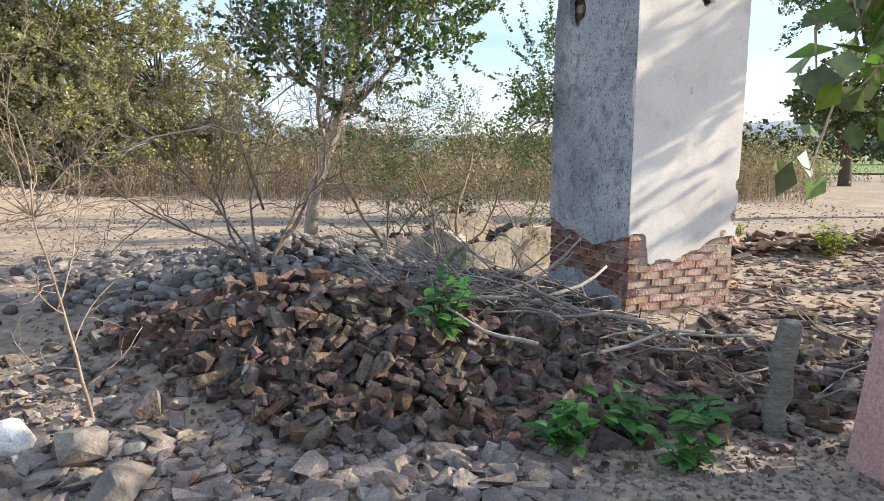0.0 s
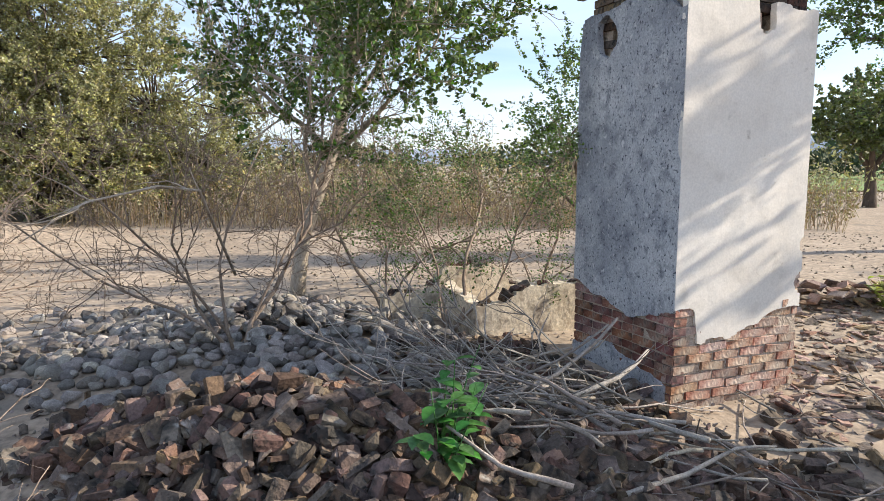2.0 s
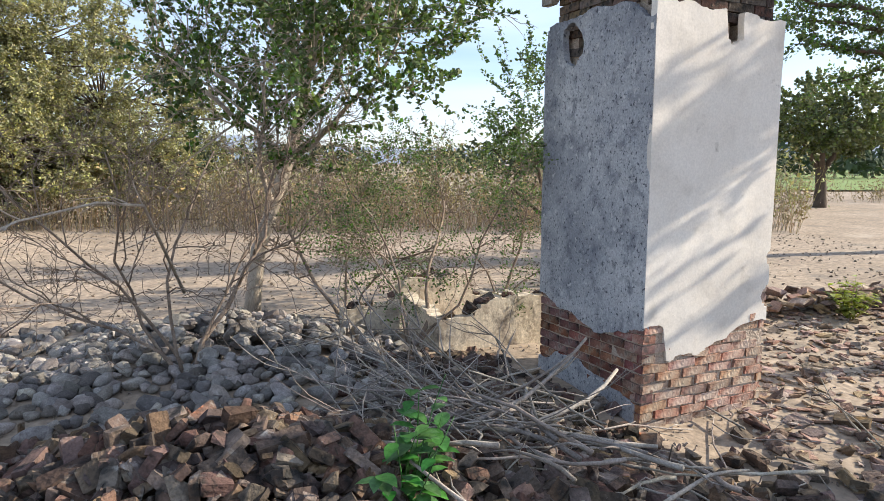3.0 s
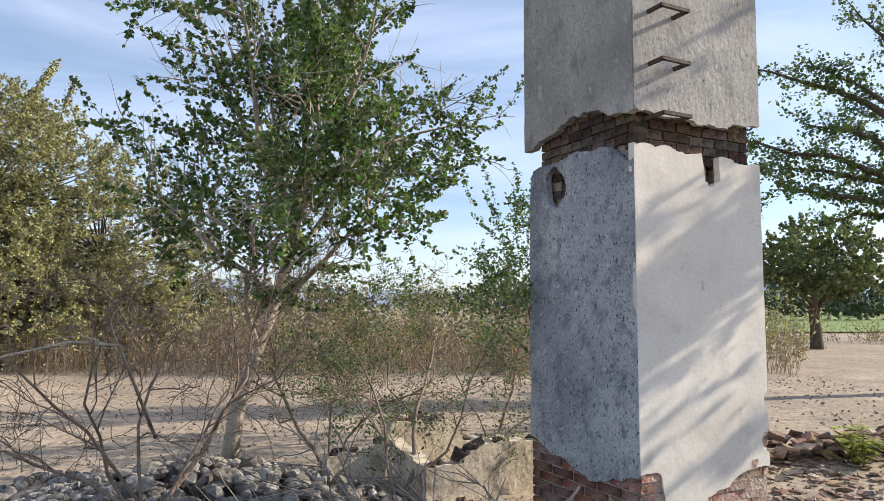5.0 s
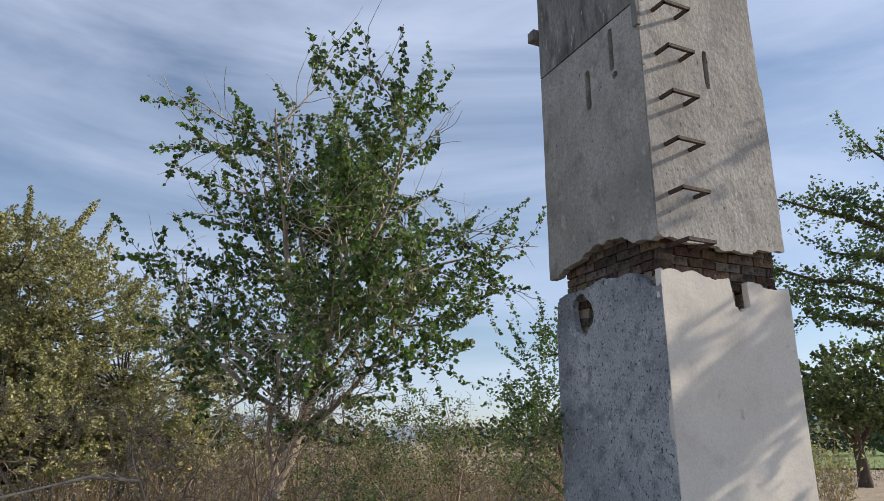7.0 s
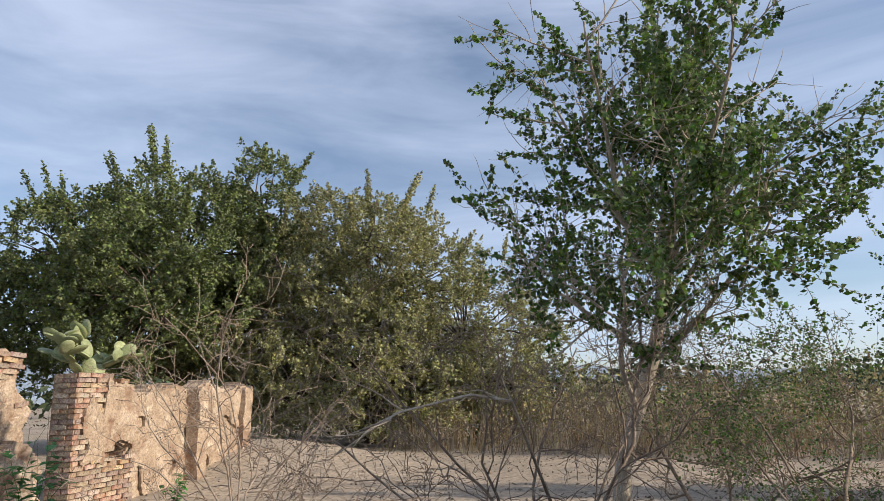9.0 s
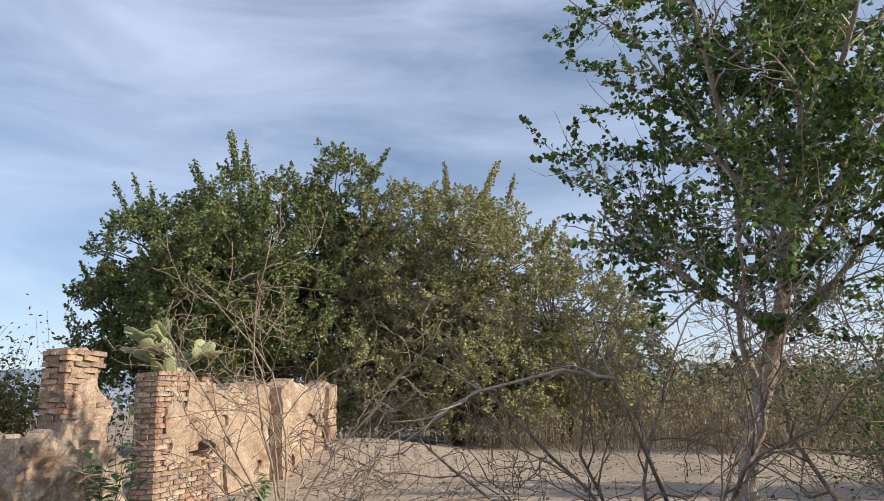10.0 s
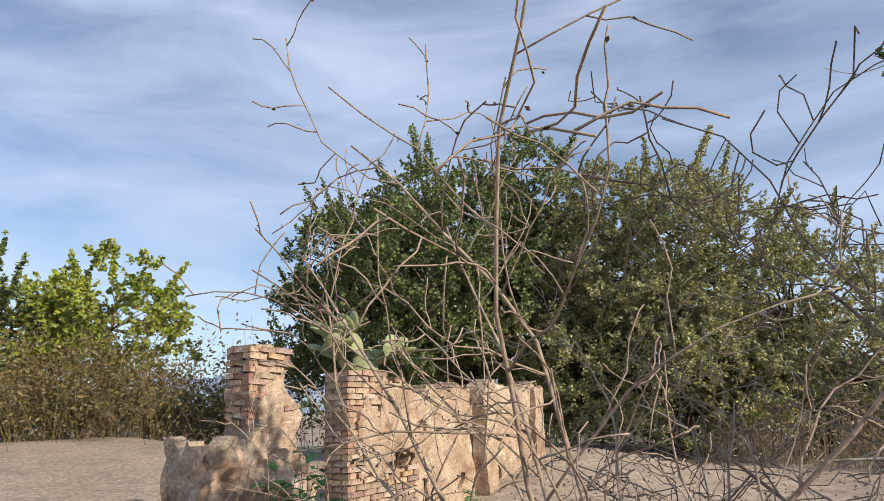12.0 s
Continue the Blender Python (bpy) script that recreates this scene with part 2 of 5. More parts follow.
# mesh helpers
def mesh_of(name, verts, faces, material, smooth=False):
    me = bpy.data.meshes.new(name)
    me.from_pydata(verts, [], faces)
    me.materials.append(material)
    if smooth:
        me.polygons.foreach_set("use_smooth", [True] * len(me.polygons))
    me.update()
    return me


def bm_mesh(name, bm, material, smooth=False):
    me = bpy.data.meshes.new(name)
    bm.to_mesh(me)
    bm.free()
    me.materials.append(material)
    if smooth:
        me.polygons.foreach_set("use_smooth", [True] * len(me.polygons))
    return me


def part(name, data, material, parent, label="", smooth=False):
    """One mesh object under a thing or a part; data is a bmesh, a mesh, or (verts, faces)."""
    if isinstance(data, tuple):
        data = mesh_of(name, data[0], data[1], material, smooth)
    elif isinstance(data, bmesh.types.BMesh):
        data = bm_mesh(name, data, material, smooth)
    ob = new(name, data)
    ob.parent = parent
    if label:
        tagged(ob, label)
    return ob


def thing(name, place, label, category, group="", kind=""):
    ob = new(name)
    ob.location = place
    return tagged(ob, label, category, group, kind)


class Geo:
    """Collects tubes and leaves for one mesh."""

    def __init__(self):
        self.v, self.f, self.n = [], [], 0

    def add(self, verts, faces):
        self.v.append(np.asarray(verts, dtype=float))
        self.f.extend([[i + self.n for i in f] for f in faces])
        self.n += len(verts)

    def tube(self, pts, radii, sides=6, cap=True):
        pts = np.asarray(pts, dtype=float)
        k = len(pts)
        tan = np.gradient(pts, axis=0)
        tan /= np.linalg.norm(tan, axis=1)[:, None] + 1e-9
        ref = np.array([0.0, 0.0, 1.0]) if abs(tan[0][2]) < 0.8 else np.array([1.0, 0.0, 0.0])
        a = np.linspace(0, 2 * math.pi, sides, endpoint=False)
        vs = []
        for i in range(k):
            u = np.cross(tan[i], ref)
            u /= np.linalg.norm(u) + 1e-9
            w = np.cross(tan[i], u)
            ref = np.cross(u, tan[i])
            vs.append(pts[i] + radii[i] * (np.cos(a)[:, None] * u + np.sin(a)[:, None] * w))
        vs = np.concatenate(vs)
        fs = []
        for i in range(k - 1):
            for j in range(sides):
                j2 = (j + 1) % sides
                fs.append((i * sides + j, i * sides + j2, (i + 1) * sides + j2, (i + 1) * sides + j))
        if cap:
            fs.append(tuple(range(sides))[::-1])
            fs.append(tuple((k - 1) * sides + j for j in range(sides)))
        self.add(vs, fs)

    def leaves(self, centres, size, rng, aspect=0.55, droop=0.3, spread=0.35):
        """Folded four-cornered leaves, turned at random."""
        c = np.asarray(centres, dtype=float)
        k = len(c)
        if not k:
            return
        d = rng.normal(size=(k, 3))
        d[:, 2] = d[:, 2] * 0.7 - droop
        d /= np.linalg.norm(d, axis=1)[:, None]
        s = np.cross(d, rng.normal(size=(k, 3)))
        s /= np.linalg.norm(s, axis=1)[:, None] + 1e-9
        nn = np.cross(d, s)
        ln = size * (1 + spread * rng.uniform(-1, 1, k))[:, None]
        p0 = c - d * ln * 0.5
        p2 = c + d * ln * 0.5
        p1 = c + s * ln * aspect * 0.5 + nn * ln * 0.08
        p3 = c - s * ln * aspect * 0.5 + nn * ln * 0.08
        vs = np.stack([p0, p1, p2, p3], axis=1).reshape(-1, 3)
        base = np.arange(k) * 4 + self.n
        self.v.append(vs)
        self.f.extend(np.stack([base, base + 1, base + 2, base + 3], axis=1).tolist())
        self.n += 4 * k

    def data(self):
        return (np.concatenate(self.v).tolist(), self.f)


def smooth01(v):
    v = min(1.0, max(0.0, v))
    return v * v * (3 - 2 * v)


def bell(x, y, cx, cy, sx, sy):
    return math.exp(-((x - cx) / sx) ** 2 - ((y - cy) / sy) ** 2)


def height(x, y):
    """The ground's height."""
    h = 0.33 * smooth01((y - 2.9) / 3.2)
    if x > 0.8:
        h -= 0.12 * smooth01((x - 0.8) / 1.2) * smooth01((8.0 - y) / 2.0) * smooth01((y - 3.0) / 1.5)
    h += 0.38 * bell(x, y, -0.85, 4.25, 1.2, 0.62) + 0.10 * bell(x, y, 0.7, 4.25, 0.9, 0.5)
    h += 0.18 * bell(x, y, -1.4, 6.6, 1.1, 0.8)
    h += 0.12 * bell(x, y, 0.1, 1.7, 0.9, 0.8)
    h += 0.55 * bell(x, y, -9.6, 12.6, 2.6, 2.2)
    h += 0.85 * smooth01((-x - 9.5) / 13.0) * smooth01((14.0 - y) / 5.0) if x < -9.5 else 0.0
    h += 0.03 * noise.noise((x * 0.5, y * 0.5, 3.1)) + 0.014 * noise.noise((x * 2.3, y * 2.3, 1.7))
    return h


# ground: one sheet, fine near the walk, wide out to the horizon
def axis(lo, hi, step, far):
    mid = list(np.arange(lo, hi + 1e-6, step))
    out, s, p = [], step, mid[-1]
    while p < far:
        s *= 1.13
        p += s
        out.append(p)
    neg, s, p = [], step, mid[0]
    while p > -far:
        s *= 1.13
        p -= s
        neg.append(p)
    return neg[::-1] + mid + out


gx, gy = axis(-10, 6.5, 0.13, 1800), axis(-1, 14, 0.13, 1800)
gv = [(x, y, height(x, y)) for y in gy for x in gx]
gw = len(gx)
gf = [(j * gw + i, j * gw + i + 1, (j + 1) * gw + i + 1, (j + 1) * gw + i) for j in range(len(gy) - 1) for i in range(gw - 1)]
ground = tagged(new("ground", mesh_of("ground", gv, gf, M_EARTH, True)), "dry bare earth strewn with dust and grit", "ground", kind="structure")

# the tower
TURN_T = radians(24)
CORNER = Vector((1.455, 5.25, 0.0))
SIDE = 1.12
RDIR = Vector((math.cos(TURN_T), math.sin(TURN_T), 0))     # along the sunlit face
LDIR = Vector((-math.sin(TURN_T), math.cos(TURN_T), 0))    # along the shaded face
UP = Vector((0, 0, 1))
COURSE = 0.0635
BASE_Z, BREAK_LO, BREAK_HI, TOP_Z = 0.0, 2.86, 3.05, 5.75


def sheet(origin, udir, vdir, wide, high, keep, thick, step=0.025, rough=0.0):
    """A slab with a ragged outline: keep(u, v) > 0 is where it stands. Thickness goes to the back (udir x vdir is the front)."""
    nu, nv = max(2, round(wide / step)), max(2, round(high / step))
    us, vs_ = np.linspace(0, wide, nu + 1), np.linspace(0, high, nv + 1)
    val = np.array([[keep(u, v) for u in us] for v in vs_])
    front = udir.cross(vdir).normalized()
    du, dv = us[1] - us[0], vs_[1] - vs_[0]
    gv_, gu_ = np.gradient(val, dv, du)
    cells = [(j, i) for j in range(nv) for i in range(nu) if int(val[j, i] > 0) + int(val[j, i + 1] > 0) + int(val[j + 1, i] > 0) + int(val[j + 1, i + 1] > 0) >= 2]
    ids, verts = {}, []

    def vid(j, i):
        if (j, i) not in ids:
            u, v = us[i], vs_[j]
            if val[j, i] < 0:
                g = math.hypot(gu_[j, i], gv_[j, i]) + 1e-6
                s = min(-val[j, i] / g, 0.9 * step)
                u += gu_[j, i] / g * s
                v += gv_[j, i] / g * s
                u, v = min(max(u, 0), wide), min(max(v, 0), high)
            ids[(j, i)] = len(verts) // 2
            p = origin + udir * u + vdir * v
            lump = 0.004 * noise.noise((p.x * 5, p.y * 5, p.z * 5))
            if rough:
                lump += rough * noise.fractal((p.x * 2.6, p.y * 2.6, p.z * 2.6), 0.7, 2.2, 4)
            verts.append(p + front * lump)
            verts.append(p - front * thick)
        return ids[(j, i)]

    faces, edges = [], {}
    for j, i in cells:
        q = [vid(j, i), vid(j, i + 1), vid(j + 1, i + 1), vid(j + 1, i)]
        faces.append([2 * a for a in q])
        faces.append([2 * a + 1 for a in q[::-1]])
        for a, b in zip(q, q[1:] + q[:1]):
            if (b, a) in edges:
                del edges[(b, a)]
            else:
                edges[(a, b)] = 1
    for a, b in edges:
        faces.append([2 * b, 2 * a, 2 * a + 1, 2 * b + 1])
    return [tuple(v) for v in verts], faces


def wob(u, k, seed, scale=6.0):
    return k * noise.fractal((u * scale, seed, 0.3), 0.8, 2.1, 4)


tower = thing("tower", (0, 0, 0), "tall square plastered brick tower with broken base and iron rungs", "tower")
HOLE_R, HOLE_L = (0.66, 2.74), (0.80, 2.72)     # socket places: along the face from the front corner, height


def core_face(name, origin, d, hole, wide=SIDE - 0.1):
    """A brick face behind the plaster, with its beam socket."""
    return part(name, sheet(origin, d, UP, wide, TOP_Z, lambda u, v: max(abs(u - hole[0]) - 0.045, abs(v - hole[1]) - 0.075), 0.2, 0.03), M_MORTAR, tower)


INSET = 0.09
core_face("brick_core", CORNER + RDIR * INSET + LDIR * INSET, RDIR, HOLE_R)
o_left = CORNER + LDIR * (SIDE - INSET) + RDIR * INSET
core_face("brick_core", o_left, -LDIR, (SIDE - INSET - HOLE_L[0], HOLE_L[1]), SIDE - INSET - 0.1)


def box_verts(origin, a, b, c):
    o, a, b, c = Vector(origin), Vector(a), Vector(b), Vector(c)
    vs = [o, o + a, o + a + b, o + b, o + c, o + a + c, o + a + b + c, o + b + c]
    fs = [(0, 3, 2, 1), (4, 5, 6, 7), (0, 1, 5, 4), (1, 2, 6, 5), (2, 3, 7, 6), (3, 0, 4, 7)]
    return [tuple(v) for v in vs], fs


# the two faces away from the walk, and the roof slab
part("back_wall", box_verts(CORNER + RDIR * (SIDE - 0.22) + LDIR * 0.24, RDIR * 0.22, LDIR * (SIDE - 0.24), UP * TOP_Z), M_CONCRETE, tower)
part("back_wall", box_verts(CORNER + LDIR * (SIDE - 0.22) + RDIR * 0.24, RDIR * (SIDE - 0.47), LDIR * 0.22, UP * TOP_Z), M_CONCRETE, tower)
part("roof_slab", box_verts(CORNER - RDIR * 0.06 - LDIR * 0.06 + UP * (TOP_Z + 0.004), RDIR * (SIDE + 0.12), LDIR * (SIDE + 0.12), UP * 0.12), M_STAINED, tower)
part("cornice", box_verts(CORNER + LDIR * (SIDE + 0.07) - RDIR * 0.05 + UP * 5.14, RDIR * (SIDE + 0.1), LDIR * 0.09, UP * 0.09), M_STAINED, tower, "dark stained drip moulding")


def plaster_r(u, v):
    # ragged foot that rises towards the front corner, with a bite at the right edge
    low = 0.86 - 0.23 * smooth01((u - 0.15) / 0.06) + 0.18 * smooth01((u - 0.35) / 0.7) + wob(u, 0.03, 1.0)
    d = min(v - low, BREAK_LO + 0.03 * wob(u, 1.0, 2.0) - 0.04 * u - v)
    hole = max(abs(u - HOLE_R[0] + 0.08 * (v - HOLE_R[1])) - 0.075 - 0.03 * noise.noise((v * 14, 2, 2)), abs(v - HOLE_R[1] - 0.06) - 0.15 - 0.05 * noise.noise((u * 16, 5, 2)))
    edge = SIDE + 0.028 - u - 0.03 * max(0, noise.noise((v * 4.5, 7.7, 1.0))) - 0.10 * math.exp(-((v - 0.98) / 0.07) ** 2) - 0.05 * math.exp(-((v - 1.25) / 0.05) ** 2)
    return min(d, hole, edge)


def plaster_l(s, v):
    u = SIDE - s        # distance from the front corner
    low = 0.85 - 0.10 * math.exp(-((u - 0.45) / 0.3) ** 2) + 0.05 * smooth01((u - 0.8) / 0.3) + wob(u, 0.03, 5.0)
    patch = min(0.39 + 0.12 * math.exp(-((u - 0.72) / 0.25) ** 2) + wob(u, 0.04, 9.0) - v, u - 0.06, v + 0.5)
    top = BREAK_LO + 0.02 - 0.13 * math.exp(-((u - 0.05) / 0.12) ** 2) + wob(u, 0.03, 11.0) - v
    hole = math.hypot((u - HOLE_L[0]) / 0.85, (v - HOLE_L[1] + 0.02)) - 0.13 - 0.05 * noise.noise((u * 11, v * 11, 4))
    far = s + 0.012 - 0.16 * max(0.0, (v - 2.55)) - 0.02 * max(0, noise.noise((v * 3.5, 3.1, 5.0)))
    chip = math.hypot((u - 0.0) / 0.5, (v - 1.95) * 0.55) - 0.075
    groove = abs(v - 2.105 - 0.02 * u) - 0.004
    return max(min(v - low, top, hole, far, chip, groove), patch)


def upper_r(u, v):
    foot = 0.02 + 0.02 * u + wob(u, 0.05, 21.0, 4.0)
    slot = max(abs(u - 0.575) - 0.022, abs(v - 1.33) - 0.15)
    seam = min(abs(v - 1.62 - 0.0 * u) - 0.005, abs(v - 1.40) - 0.003 if u > 0.5 else 1)
    edge = SIDE + 0.03 - u - (0.05 if v > 1.32 else 0.0)
    return min(v - foot, slot, seam, edge)


def upper_l(s, v):
    u = SIDE + 0.05 - s
    foot = 0.0 + wob(u, 0.06, 31.0, 4.0) + 0.13 * math.exp(-((u - 0.5) / 0.35) ** 2)
    slot1 = max(abs(u - 0.56) - 0.028, abs(v - 1.32) - 0.16)
    slot2 = max(abs(u - 0.28) - 0.02, abs(v - 1.50) - 0.17)
    slot3 = max(abs(u - 0.98) - 0.012, abs(v - 1.25) - 0.35)
    nick = math.hypot(u - 0.26, v - 1.29) - 0.03
    seam = min(abs(v - 1.66) - 0.005, abs(v - 1.38) - 0.003 if u > 0.4 else 1)
    return min(v - foot, slot1, slot2, slot3, nick, seam)


SKIN = 0.05
part("plaster_face", sheet(CORNER - LDIR * 0.0, RDIR, UP, SIDE, BREAK_LO + 0.1, plaster_r, SKIN), M_PLASTER_SUN, tower, "plaster with a ragged foot, sunlit tone in its cream")
part("plaster_face", sheet(CORNER + LDIR * SIDE - RDIR * 0.003, -LDIR, UP, SIDE - 0.004, BREAK_LO + 0.1, plaster_l, SKIN), M_PLASTER_SHADE, tower, "mildewed plaster peeling from the bricks, shade tone in its grey")
UO = CORNER + UP * (BREAK_HI - 0.03) - LDIR * 0.01
part("concrete_face", sheet(UO, RDIR, UP, SIDE, TOP_Z - BREAK_HI + 0.03, upper_r, 0.04, 0.022), M_CONCRETE, tower, "pale weathered concrete with a vertical slot")
part("concrete_face", sheet(UO - RDIR * 0.01 + LDIR * (SIDE + 0.06), -LDIR, UP, SIDE + 0.05, 1.72, upper_l, 0.06, 0.022), M_CONCRETE, tower, "grey weathered concrete with slots")
part("stained_top", box_verts(UO - RDIR * 0.012 + UP * 1.73, RDIR * 0.06, LDIR * (SIDE + 0.06), UP * (TOP_Z - BREAK_HI - 1.70)), M_STAINED, tower, "black stained upper concrete")
part("downpipe", box_verts(UO - RDIR * 0.035 - LDIR * 0.02 + UP * 1.52, RDIR * 0.03, LDIR * 0.05, UP * 1.1), M_STAINED, tower)


part("mortar_bed", sheet(CORNER + LDIR * 0.019 + RDIR * 0.02, RDIR, UP, SIDE - 0.03, 1.15, lambda u, v: 1.1 - v, 0.05, 0.05), M_MORTAR, tower)
part("mortar_bed", sheet(CORNER + LDIR * (SIDE - 0.01) + RDIR * 0.019, -LDIR, UP, SIDE - 0.08, 1.2, lambda u, v: 1.15 - v, 0.05, 0.05), M_MORTAR, tower)


def rung(u0, z):
    """A flat iron bar bent to a U, both feet in the wall."""
    g = Geo()
    n = -LDIR
    a = CORNER + RDIR * u0 + UP * z + LDIR * 0.04
    p = [a, a + n * 0.17, a + n * 0.17 + RDIR * 0.21, a + RDIR * 0.21]
    for q0, q1 in zip(p, p[1:]):
        d = (q1 - q0).normalized()
        side = d.cross(UP) * 0.011
        h = UP * 0.022
        q0, q1 = q0 - d * 0.011, q1 + d * 0.011
        vs, fs = box_verts(q0 - side - h * 0.5, q1 - q0, side * 2, h)
        g.add(vs, fs)
    return part("rung", g.data(), M_IRON, tower)


for k in range(7):
    rung(0.125, 3.02 + 0.335 * k)

# low ruined water tank behind the rubble
tank = thing("ruined_tank", (0, 0, 0), "low broken masonry tank with stained cream plaster", "ruin")


def ruin_slab(name, origin, d, wide, high, top, thick, material, parent, step=0.04, label=""):
    return part(name, sheet(Vector(origin), d, UP, wide, high, top, thick, step), material, parent, label)


TK = Vector((0.24, 6.62, 0.1))
ruin_slab("front_wall", TK, RDIR, 1.5, 0.9, lambda u, v: 0.50 + 0.14 * smooth01((u - 0.2) / 0.35) + wob(u, 0.035, 41, 14) - v, 0.12, M_TANK, tank, 0.03)
ruin_slab("side_wall", TK + LDIR * 0.75 + RDIR * 0.002, -LDIR, 0.62, 0.9, lambda u, v: 0.58 - 0.1 * u + wob(u, 0.04, 43, 12) - v, 0.12, M_TANK, tank, 0.03)
ruin_slab("back_wall", TK + LDIR * 0.78 - RDIR * 0.55, RDIR, 1.9, 1.0, lambda u, v: 0.50 + 0.22 * smooth01((u - 0.4) / 0.25) * smooth01((1.35 - u) / 0.2) + wob(u, 0.05, 45, 10) - v, 0.14, M_TANK, tank, 0.03)

# ruined house wall
W0 = Vector((-8.0, 7.40, 0.0))
WD = Vector((-0.27, 0.963, 0)).normalized()
WN = Vector((WD.y, -WD.x, 0))
house = thing("ruined_wall", (0, 0, 0), "sunlit crumbling plastered brick wall of a ruined house", "ruin")


def wall_crest(u):
    return 1.90 + 0.16 * smooth01((0.75 - u) / 0.25) + wob(u, 0.13, 51, 2.5) + wob(u, 0.05, 53, 9.0) - 0.30 * math.exp(-((u - 2.72) / 0.16) ** 2) - 0.12 * math.exp(-((u - 1.3) / 0.2) ** 2)


def wall_hole(u, v):
    return math.hypot((u - 0.95) / 1.7, v - 1.02) - 0.13 - 0.06 * noise.noise((u * 7, v * 9, 2))


def wall_top(u, v):
    skirt = v - 0.90 - 0.12 * noise.noise((u * 4, 1, 1)) if u < 1.25 else 1.0
    if u < 0.55:
        skirt = min(skirt, 1.62 + 0.25 * noise.noise((u * 5, 4, 1)) - v)
    skirt = min(skirt, u - 0.16 - 0.10 * noise.noise((v * 3, 8, 1)))
    bare_patch = 0.30 - noise.noise((u * 1.9, v * 2.3, 6.0))
    return min(wall_crest(u) - 0.03 - v, wall_hole(u, v), skirt, bare_patch)


part("plaster_face", sheet(W0, WD, UP, 4.7, 2.4, wall_top, 0.05, 0.045, 0.045), M_RUINPLASTER, house)
part("wall_core", sheet(W0 - WN * 0.062, WD, UP, 4.7, 2.4, lambda u, v: min(wall_crest(u) - v, wall_hole(u, v) + 0.03), 0.3, 0.05, 0.04), M_RUINPLASTER, house)
part("buttress", sheet(W0 + WD * 2.55 + WN * 0.22, WD, UP, 0.30, 2.0, lambda u, v: min(1.80 + wob(u, 0.08, 57) - v, 0.28 - u + 0.05 * noise.noise((v * 4, 2, 2)), u + 0.04 * noise.noise((v * 4, 6, 2))), 0.215, 0.04, 0.04), M_RUINPLASTER, house)
part("end_post", sheet(W0 + WD * 4.40 + WN * 0.10, WD, UP, 0.34, 2.0, lambda u, v: min(1.86 + wob(u, 0.07, 59) - v, 0.32 - u + 0.06 * noise.noise((v * 4, 2, 9))), 0.095, 0.04, 0.04), M_RUINPLASTER, house)

pier = thing("ruined_pier", (0, 0, 0), "broken brick gate pier with a lumpy plastered foot", "ruin")
PI = Vector((-8.02, 6.22, 0.0))


def pier_keep(u, v):
    left = 0.10 * noise.noise((v * 3.1, 2.0, 1.0)) + 0.05
    right = 0.56 + 0.12 * smooth01((1.9 - v) / 0.4) + 0.09 * noise.noise((v * 3.4, 7.0, 1.0))
    return min(2.27 + wob(u, 0.07, 61) - v, u - left, right - u)


part("pier_shaft", sheet(PI + WN * 0.0, WD, UP, 0.8, 2.5, pier_keep, 0.34, 0.035, 0.06), M_RUINPLASTER, pier)
part("pier_foot", sheet(PI - WD * 0.72 + WN * 0.16, WD, UP, 1.62, 1.9, lambda u, v: min(1.26 + 0.14 * math.exp(-((u - 0.45) / 0.2) ** 2) + wob(u, 0.16, 63, 2.4) - v, u - 0.06 - 0.10 * (1.5 - v) * 0.3 + 0.12 * noise.noise((v * 3, 1, 2)), 1.56 - u - 0.25 * smooth01((v - 0.9) / 0.4) + 0.08 * noise.noise((v * 4, 9, 2))), 0.16, 0.04, 0.09), M_RUINPLASTER, pier)
part("pier_foot", sheet(PI - WD * 0.62 - WN * 0.36, WN, UP, 0.5, 1.6, lambda u, v: 1.36 + wob(u, 0.12, 67, 4) - v, 0.15, 0.05, 0.06), M_RUINPLASTER, pier)


